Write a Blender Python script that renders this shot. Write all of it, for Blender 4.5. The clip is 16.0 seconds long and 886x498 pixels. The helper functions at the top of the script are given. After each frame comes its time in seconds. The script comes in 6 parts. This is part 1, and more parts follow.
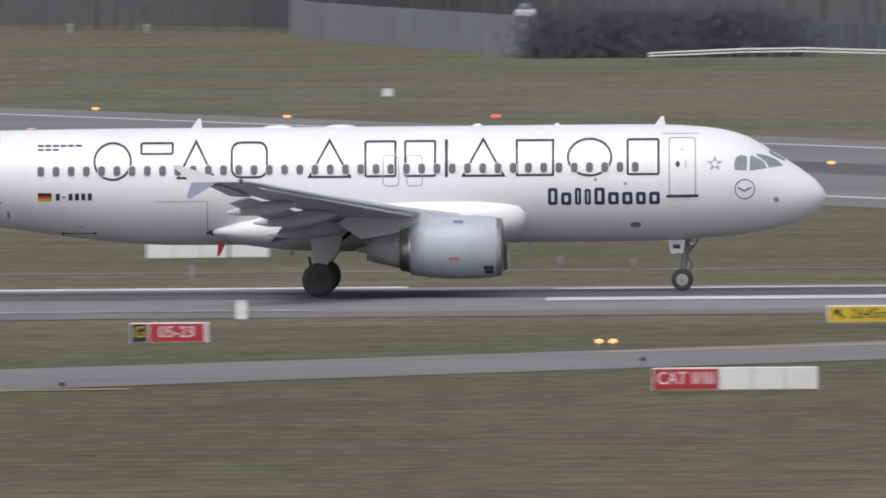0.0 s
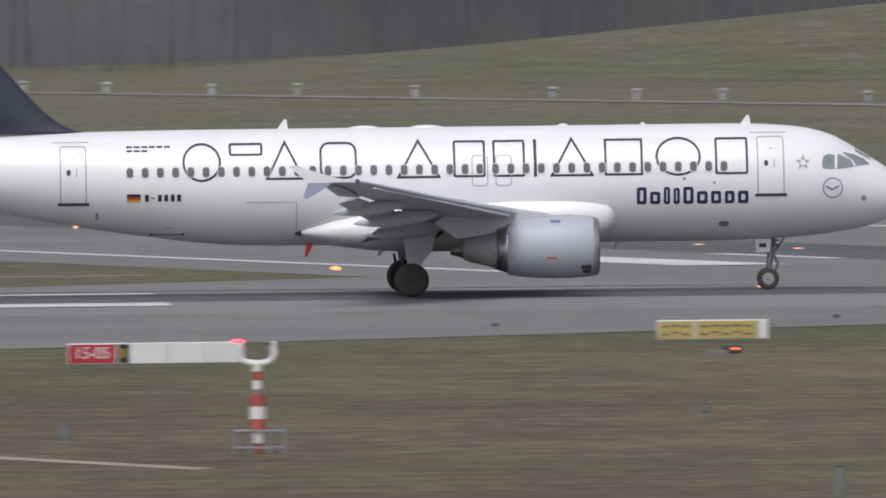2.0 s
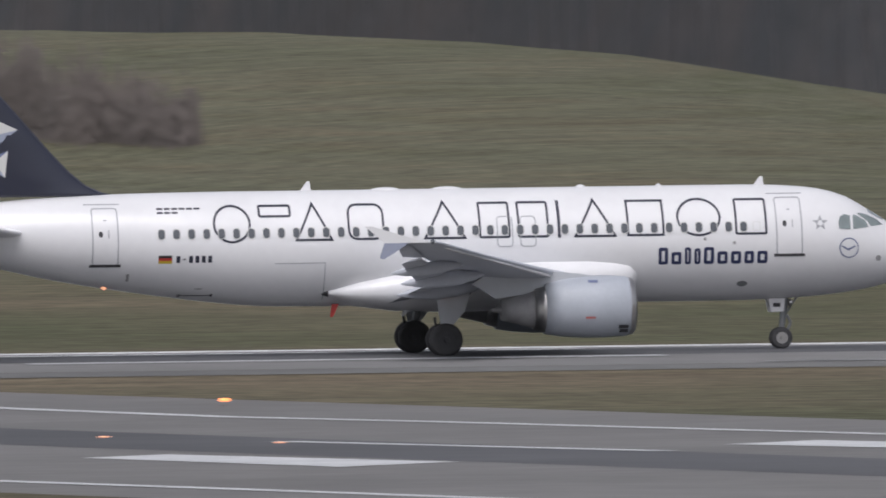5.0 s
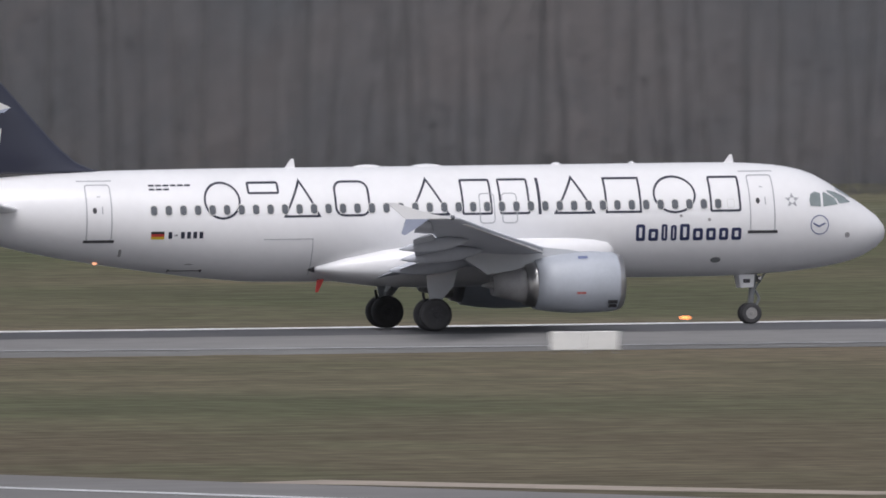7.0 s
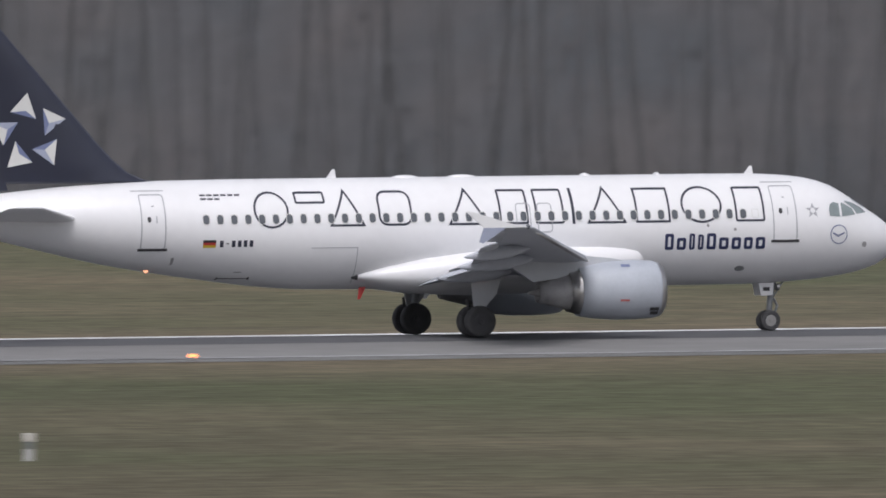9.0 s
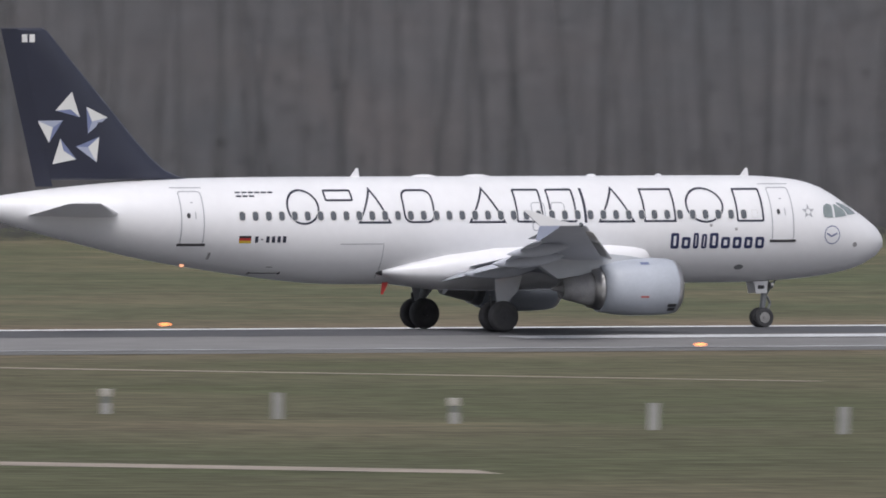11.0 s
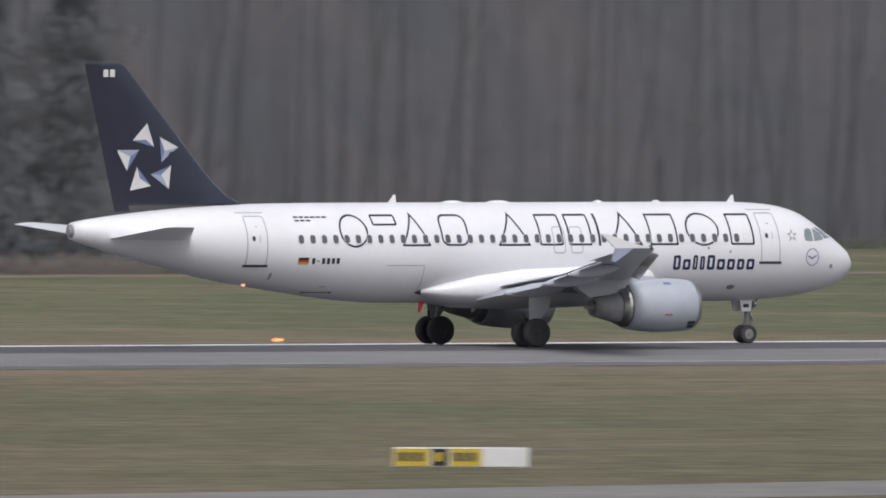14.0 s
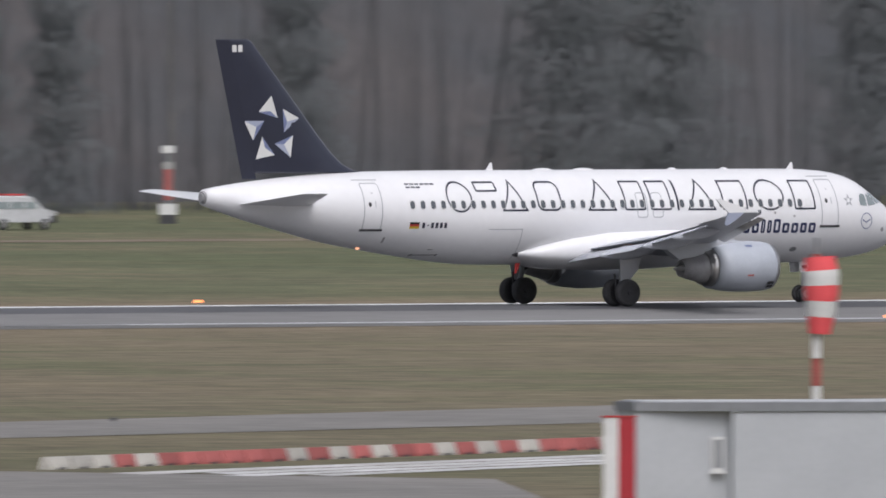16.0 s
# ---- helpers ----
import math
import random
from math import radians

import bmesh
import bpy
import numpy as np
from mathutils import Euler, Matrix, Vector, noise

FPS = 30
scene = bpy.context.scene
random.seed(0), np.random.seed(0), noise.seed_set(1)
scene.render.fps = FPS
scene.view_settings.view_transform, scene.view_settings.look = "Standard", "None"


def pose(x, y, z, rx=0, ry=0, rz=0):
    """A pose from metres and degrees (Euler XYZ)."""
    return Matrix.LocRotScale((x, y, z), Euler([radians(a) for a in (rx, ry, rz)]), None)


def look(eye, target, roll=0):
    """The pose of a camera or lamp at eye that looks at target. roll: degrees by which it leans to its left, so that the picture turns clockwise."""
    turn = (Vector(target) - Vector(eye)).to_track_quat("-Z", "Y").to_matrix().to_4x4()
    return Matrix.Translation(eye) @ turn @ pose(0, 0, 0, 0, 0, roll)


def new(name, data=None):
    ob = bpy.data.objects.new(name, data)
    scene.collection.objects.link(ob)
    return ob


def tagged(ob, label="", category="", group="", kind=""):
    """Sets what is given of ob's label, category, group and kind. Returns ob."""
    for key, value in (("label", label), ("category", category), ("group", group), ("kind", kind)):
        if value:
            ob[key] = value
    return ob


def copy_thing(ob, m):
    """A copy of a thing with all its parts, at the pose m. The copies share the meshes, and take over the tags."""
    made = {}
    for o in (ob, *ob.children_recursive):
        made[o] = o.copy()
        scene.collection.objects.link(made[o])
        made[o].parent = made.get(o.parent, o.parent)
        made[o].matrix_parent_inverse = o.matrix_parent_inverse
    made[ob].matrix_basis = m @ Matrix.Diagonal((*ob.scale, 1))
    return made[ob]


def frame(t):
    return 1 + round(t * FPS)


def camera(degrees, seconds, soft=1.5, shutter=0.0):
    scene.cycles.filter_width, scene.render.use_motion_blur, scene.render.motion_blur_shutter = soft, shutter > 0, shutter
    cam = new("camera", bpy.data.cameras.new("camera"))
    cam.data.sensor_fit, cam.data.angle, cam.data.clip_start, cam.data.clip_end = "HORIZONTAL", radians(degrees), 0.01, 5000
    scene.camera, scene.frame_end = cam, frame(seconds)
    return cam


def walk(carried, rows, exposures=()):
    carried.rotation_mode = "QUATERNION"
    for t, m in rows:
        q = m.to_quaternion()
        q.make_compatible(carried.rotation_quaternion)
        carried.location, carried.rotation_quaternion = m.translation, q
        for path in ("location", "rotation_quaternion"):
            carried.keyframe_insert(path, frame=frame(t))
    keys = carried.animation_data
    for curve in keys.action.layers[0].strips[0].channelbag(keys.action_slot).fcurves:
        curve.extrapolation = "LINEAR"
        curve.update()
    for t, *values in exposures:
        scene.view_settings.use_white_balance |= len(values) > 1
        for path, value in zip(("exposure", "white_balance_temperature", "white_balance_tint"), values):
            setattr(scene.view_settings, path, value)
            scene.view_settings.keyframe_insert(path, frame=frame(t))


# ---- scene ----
H, D = 17.88, 993.80          # lens height over the runway crown, distance to the runway's centre line
cam = camera(1.7904, 16.0, soft=1.75, shutter=0.22)
CAM_ROWS = [(0, -1.1682, -0.9428, -0.490), (0.5, -0.3774, -0.9178, -0.685), (1, 0.3925, -0.9068, -0.588), (1.5, 1.3055, -0.9289, -0.712), (2, 2.2185,
    -0.9407, -0.658), (2.5, 3.1685, -0.9495, -0.538), (3, 4.1228, -0.9246, -0.496), (3.5, 5.1179, -0.8513, -0.522), (4, 6.1086, -0.8097, -0.622),
    (4.5, 7.2232, -0.8058, -0.715), (5, 8.5242, -0.8087, -0.686), (5.2, 9.0407, -0.8138, -0.768), (5.7, 10.1904, -0.8180, -0.734), (6.2, 11.3559,
    -0.8273, -0.659), (6.7, 12.5408, -0.8371, -0.580), (7.3, 13.9932, -0.8428, -0.533), (7.5, 14.4933, -0.8340, -0.523), (8, 15.7009, -0.8220,
    -0.531), (8.5, 16.9714, -0.8202, -0.489), (8.7, 17.4755, -0.8100, -0.466), (9, 18.2321, -0.8055, -0.431), (9.5, 19.5009, -0.8015, -0.293), (10, 20.7792, -0.7969, -0.128), (10.5,
    22.0520, -0.7880, 0.011), (10.8, 22.8230, -0.7852, 0.050), (11, 23.3632, -0.7843, 0.069), (11.5, 24.7443, -0.7792, -0.031), (12, 26.0870, -0.7473, -0.193), (12.5, 27.4019,
    -0.7178, -0.257), (13, 28.6121, -0.7110, -0.097), (13.5, 29.8648, -0.7118, 0.005), (14, 31.1345, -0.6885, 0.190), (14.5, 32.4324, -0.7036, 0.220),
    (15, 33.7099, -0.7301, 0.081), (15.2, 34.1987, -0.7329, 0.221), (15.5, 34.8920, -0.7178, -0.061), (15.8, 35.5195, -0.7303, 0.253), (16, 35.9963,
    -0.7207, 0.135)]
PLANE_X = [(0, -6.82), (0.5, 7.69), (1, 22.82), (1.5, 38.56), (2, 54.96), (2.5, 71.93), (3, 89.54), (3.5, 107.77), (4, 126.60), (4.5, 146.07), (5,
    166.10), (5.2, 174.27), (5.7, 194.84), (6.2, 215.85), (6.7, 237.39), (7.3, 264.08), (7.5, 273.34), (8, 296.86), (8.5, 320.88), (9, 345.08), (9.5,
    369.80), (10, 395.11), (10.5, 421.05), (11, 447.67), (11.5, 474.93), (12, 502.79), (12.5, 531.23), (13, 560.32), (13.5, 589.94), (14, 619.93),
    (14.5, 651.27), (15, 682.53), (15.2, 695.10), (15.5, 714.26), (15.8, 733.44), (16, 746.45)]


def aim(yaw, pitch, roll):
    """The pose of the panning camera on its terrace; yaw to the right of +y."""
    a, p = radians(yaw), radians(pitch)
    way = Vector((math.sin(a) * math.cos(p), math.cos(a) * math.cos(p), math.sin(p)))
    return look((0, 0, H), Vector((0, 0, H)) + way * 100, roll)


walk(cam, [(t, aim(a, p, r)) for t, a, p, r in CAM_ROWS], exposures=[(0, -0.04, 6300, 14), (1.2, -0.14, 6300, 14), (3, -0.12, 6300, 14), (4.5, -0.25, 6300, 14), (5.2, -0.24, 6300, 14), (7.3, -0.14, 6300, 14), (12, -0.12, 6300, 14), (16, -0.06, 6300, 14)])

# ---- light: overcast, early spring ----
world = bpy.data.worlds.new("overcast_sky")
scene.world = world
world.use_nodes = True
wn, wl = world.node_tree.nodes, world.node_tree.links
sky = wn.new("ShaderNodeTexSky")
sky.sky_type, sky.sun_disc = "NISHITA", False
sky.sun_elevation, sky.sun_rotation = radians(57), radians(200)
sky.air_density, sky.dust_density, sky.ozone_density = 1.0, 4.0, 1.0
grey = wn.new("ShaderNodeHueSaturation")
grey.inputs["Saturation"].default_value = 0.30
wl.new(sky.outputs[0], grey.inputs["Color"])
wl.new(grey.outputs[0], wn["Background"].inputs[0])
wn["Background"].inputs[1].default_value = 0.15
sun = new("sun", bpy.data.lights.new("sun", "SUN"))
sun.data.energy, sun.data.angle, sun.data.color = 1.2, radians(35), (1.0, 0.98, 0.96)
sun.matrix_world = look((0, 0, 50), (0.22 * 50, 0.61 * 50, 0))


# ---- materials ----
def mat(name, col, rough=0.6, metal=0.0, var=0.0, scale=1.0, fine=0.0, bump=0.0, col2=None, glow=0.0, coat=0.0, objvar=0.0, brush=False):
    """A surface with stains at a coarse scale and grain at a fine one, in world metres of its thing."""
    m = bpy.data.materials.new(name)
    m.use_nodes = True
    n, l = m.node_tree.nodes, m.node_tree.links
    b = n["Principled BSDF"]
    b.inputs["Roughness"].default_value, b.inputs["Metallic"].default_value = rough, metal
    b.inputs["Coat Weight"].default_value = coat
    base = (*col, 1)
    b.inputs["Base Color"].default_value = base
    if var or fine or bump:
        tc = n.new("ShaderNodeTexCoord")
        big, small = n.new("ShaderNodeTexNoise"), n.new("ShaderNodeTexNoise")
        big.inputs["Scale"].default_value, small.inputs["Scale"].default_value = scale, scale * 9
        big.inputs["Detail"].default_value = small.inputs["Detail"].default_value = 6
        l.new(tc.outputs["Object"], big.inputs["Vector"]), l.new(tc.outputs["Object"], small.inputs["Vector"])
        ramp = n.new("ShaderNodeMapRange")
        ramp.inputs[1].default_value, ramp.inputs[2].default_value = 0.32, 0.68
        l.new(big.outputs["Fac"], ramp.inputs[0])
        mix = n.new("ShaderNodeMix")
        mix.data_type = "RGBA"
        other = col2 or tuple(c * (1 - var) for c in col)
        mix.inputs["A"].default_value, mix.inputs["B"].default_value = base, (*other, 1)
        l.new(ramp.outputs[0], mix.inputs["Factor"])
        mul = n.new("ShaderNodeMix")
        mul.data_type, mul.blend_type = "RGBA", "MULTIPLY"
        mul.inputs["Factor"].default_value = 1.0
        fr = n.new("ShaderNodeMapRange")
        fr.inputs[1].default_value, fr.inputs[2].default_value = 0.3, 0.7
        fr.inputs[3].default_value, fr.inputs[4].default_value = 1 - fine, 1 + fine * 0.4
        l.new(small.outputs["Fac"], fr.inputs[0])
        l.new(mix.outputs["Result"], mul.inputs["A"]), l.new(fr.outputs[0], mul.inputs["B"])
        last = mul
        if objvar:
            oi, orr, om = n.new("ShaderNodeObjectInfo"), n.new("ShaderNodeMapRange"), n.new("ShaderNodeMix")
            orr.inputs[3].default_value, orr.inputs[4].default_value = 1 - objvar, 1 + objvar
            l.new(oi.outputs["Random"], orr.inputs[0])
            om.data_type, om.blend_type = "RGBA", "MULTIPLY"
            om.inputs["Factor"].default_value = 1.0
            l.new(mul.outputs["Result"], om.inputs["A"]), l.new(orr.outputs[0], om.inputs["B"])
            last = om
        l.new(last.outputs["Result"], b.inputs["Base Color"])
        if bump:
            bp = n.new("ShaderNodeBump")
            bp.inputs["Strength"].default_value = bump
            l.new(small.outputs["Fac"], bp.inputs["Height"]), l.new(bp.outputs[0], b.inputs["Normal"])
    if brush:
        # fixed normal: every face takes the same shading, softened in place of haze
        up = n.new("ShaderNodeCombineXYZ")
        up.inputs[1].default_value, up.inputs[2].default_value = -0.62, 0.78
        l.new(up.outputs[0], b.inputs["Normal"])
        b.inputs["Specular IOR Level"].default_value = 0.05
    if glow:
        b.inputs["Emission Color"].default_value, b.inputs["Emission Strength"].default_value = base, glow
    return m


def grass_mat(name, a, b, c, stretch=(0.026, 0.013, 1)):
    """Winter grass: green, olive and straw in streaks, with fine tufts."""
    m = bpy.data.materials.new(name)
    m.use_nodes = True
    n, l = m.node_tree.nodes, m.node_tree.links
    bs = n["Principled BSDF"]
    bs.inputs["Roughness"].default_value = 0.95
    bs.inputs["Specular IOR Level"].default_value = 0.1
    tc, mp = n.new("ShaderNodeTexCoord"), n.new("ShaderNodeMapping")
    mp.inputs["Scale"].default_value = stretch
    l.new(tc.outputs["Object"], mp.inputs["Vector"])
    n1, n2, n3 = (n.new("ShaderNodeTexNoise") for _ in range(3))
    for nd, sc in ((n1, 1.0), (n2, 4.5), (n3, 40)):
        nd.inputs["Scale"].default_value, nd.inputs["Detail"].default_value = sc, 7
        l.new(mp.outputs[0], nd.inputs["Vector"])
    r1, r2, r3 = (n.new("ShaderNodeMapRange") for _ in range(3))
    for r, lo, hi in ((r1, 0.37, 0.655), (r2, 0.38, 0.66), (r3, 0.3, 0.7)):
        r.inputs[1].default_value, r.inputs[2].default_value = lo, hi
    r3.inputs[3].default_value, r3.inputs[4].default_value = 0.72, 1.22
    for nd, r in ((n1, r1), (n2, r2), (n3, r3)):
        l.new(nd.outputs["Fac"], r.inputs[0])
    m1, m2, m3 = (n.new("ShaderNodeMix") for _ in range(3))
    for x in (m1, m2, m3):
        x.data_type = "RGBA"
    m1.inputs["A"].default_value, m1.inputs["B"].default_value = (*a, 1), (*b, 1)
    m2.inputs["B"].default_value = (*c, 1)
    half = n.new("ShaderNodeMath")
    half.operation = "MULTIPLY"
    half.inputs[1].default_value = 0.6
    l.new(r1.outputs[0], m1.inputs["Factor"])
    l.new(m1.outputs["Result"], m2.inputs["A"])
    l.new(r2.outputs[0], half.inputs[0]), l.new(half.outputs[0], m2.inputs["Factor"])
    m3.blend_type = "MULTIPLY"
    m3.inputs["Factor"].default_value = 1.0
    # dry, browner turf along the runway's edges
    sep, off, mag, edge, dry = n.new("ShaderNodeSeparateXYZ"), n.new("ShaderNodeMath"), n.new("ShaderNodeMath"), n.new("ShaderNodeMapRange"), n.new("ShaderNodeMix")
    l.new(tc.outputs["Object"], sep.inputs[0])
    off.operation, mag.operation = "SUBTRACT", "ABSOLUTE"
    off.inputs[1].default_value = D
    l.new(sep.outputs["Y"], off.inputs[0]), l.new(off.outputs[0], mag.inputs[0]), l.new(mag.outputs[0], edge.inputs[0])
    edge.interpolation_type = "SMOOTHSTEP"
    edge.inputs[1].default_value, edge.inputs[2].default_value = 26, 50
    edge.inputs[3].default_value, edge.inputs[4].default_value = 0.55, 0.0
    dry.data_type = "RGBA"
    dry.inputs["B"].default_value = (0.178, 0.142, 0.104, 1)
    l.new(edge.outputs[0], dry.inputs["Factor"]), l.new(m2.outputs["Result"], dry.inputs["A"])
    # trodden brown turf on the terrace side, greener turf beyond the runway to the east
    turf = dry
    for lo_y, hi_y, lo_x, hi_x, tint, most in ((880, 828, 330, 150, (0.116, 0.093, 0.064, 1), 0.85), (985, 955, 470, 600, (0.150, 0.126, 0.092, 1), 0.8), (1024, 1062, 330, 460, (0.084, 0.101, 0.059, 1), 0.75), (1150, 1320, 420, 330, (0.150, 0.149, 0.104, 1), 0.85)):
        ry, rx, both, zone, cover = n.new("ShaderNodeMapRange"), n.new("ShaderNodeMapRange"), n.new("ShaderNodeMath"), n.new("ShaderNodeMix"), n.new("ShaderNodeMath")
        for r, axis, lo, hi in ((ry, "Y", lo_y, hi_y), (rx, "X", lo_x, hi_x)):
            r.interpolation_type = "SMOOTHSTEP"
            r.inputs[1].default_value, r.inputs[2].default_value = min(lo, hi), max(lo, hi)
            r.inputs[3].default_value, r.inputs[4].default_value = (0.0, most) if hi > lo else (most, 0.0)
            l.new(sep.outputs[axis], r.inputs[0])
        both.operation = cover.operation = "MULTIPLY"
        l.new(ry.outputs[0], both.inputs[0]), l.new(rx.outputs[0], both.inputs[1])
        patch = n.new("ShaderNodeMapRange")
        patch.inputs[1].default_value, patch.inputs[2].default_value, patch.inputs[3].default_value = 0.36, 0.56, 0.25
        l.new(n2.outputs["Fac"], patch.inputs[0])
        l.new(both.outputs[0], cover.inputs[0]), l.new(patch.outputs[0], cover.inputs[1])
        zone.data_type = "RGBA"
        zone.inputs["B"].default_value = tint
        l.new(cover.outputs[0], zone.inputs["Factor"]), l.new(turf.outputs["Result"], zone.inputs["A"])
        turf = zone
    # turf tone along x: darkest about x 266, paler towards the east
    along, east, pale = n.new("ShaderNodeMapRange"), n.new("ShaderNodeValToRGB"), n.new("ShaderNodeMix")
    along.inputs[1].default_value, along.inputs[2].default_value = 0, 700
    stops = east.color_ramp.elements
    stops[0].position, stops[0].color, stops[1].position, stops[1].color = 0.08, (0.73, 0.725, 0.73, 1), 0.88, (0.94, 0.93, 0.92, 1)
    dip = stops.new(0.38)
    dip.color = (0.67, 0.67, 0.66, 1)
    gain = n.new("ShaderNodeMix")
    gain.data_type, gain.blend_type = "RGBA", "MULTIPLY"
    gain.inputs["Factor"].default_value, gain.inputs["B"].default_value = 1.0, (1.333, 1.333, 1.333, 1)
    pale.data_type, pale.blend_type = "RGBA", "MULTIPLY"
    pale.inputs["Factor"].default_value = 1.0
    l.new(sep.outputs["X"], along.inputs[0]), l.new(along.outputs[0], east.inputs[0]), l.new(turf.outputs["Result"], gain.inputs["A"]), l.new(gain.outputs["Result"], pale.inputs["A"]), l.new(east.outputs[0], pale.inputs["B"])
    l.new(pale.outputs["Result"], m3.inputs["A"]), l.new(r3.outputs[0], m3.inputs["B"])
    # long mown streaks beside the runways
    mp2, n4, r4, m4 = n.new("ShaderNodeMapping"), n.new("ShaderNodeTexNoise"), n.new("ShaderNodeMapRange"), n.new("ShaderNodeMix")
    mp2.inputs["Scale"].default_value = (0.014, 0.10, 1)
    n4.inputs["Detail"].default_value = 5
    l.new(tc.outputs["Object"], mp2.inputs["Vector"]), l.new(mp2.outputs[0], n4.inputs["Vector"]), l.new(n4.outputs["Fac"], r4.inputs[0])
    r4.inputs[1].default_value, r4.inputs[2].default_value, r4.inputs[3].default_value, r4.inputs[4].default_value = 0.33, 0.66, 0.80, 1.14
    m4.data_type, m4.blend_type = "RGBA", "MULTIPLY"
    m4.inputs["Factor"].default_value = 1.0
    l.new(m3.outputs["Result"], m4.inputs["A"]), l.new(r4.outputs[0], m4.inputs["B"])
    l.new(m4.outputs["Result"], bs.inputs["Base Color"])
    return m


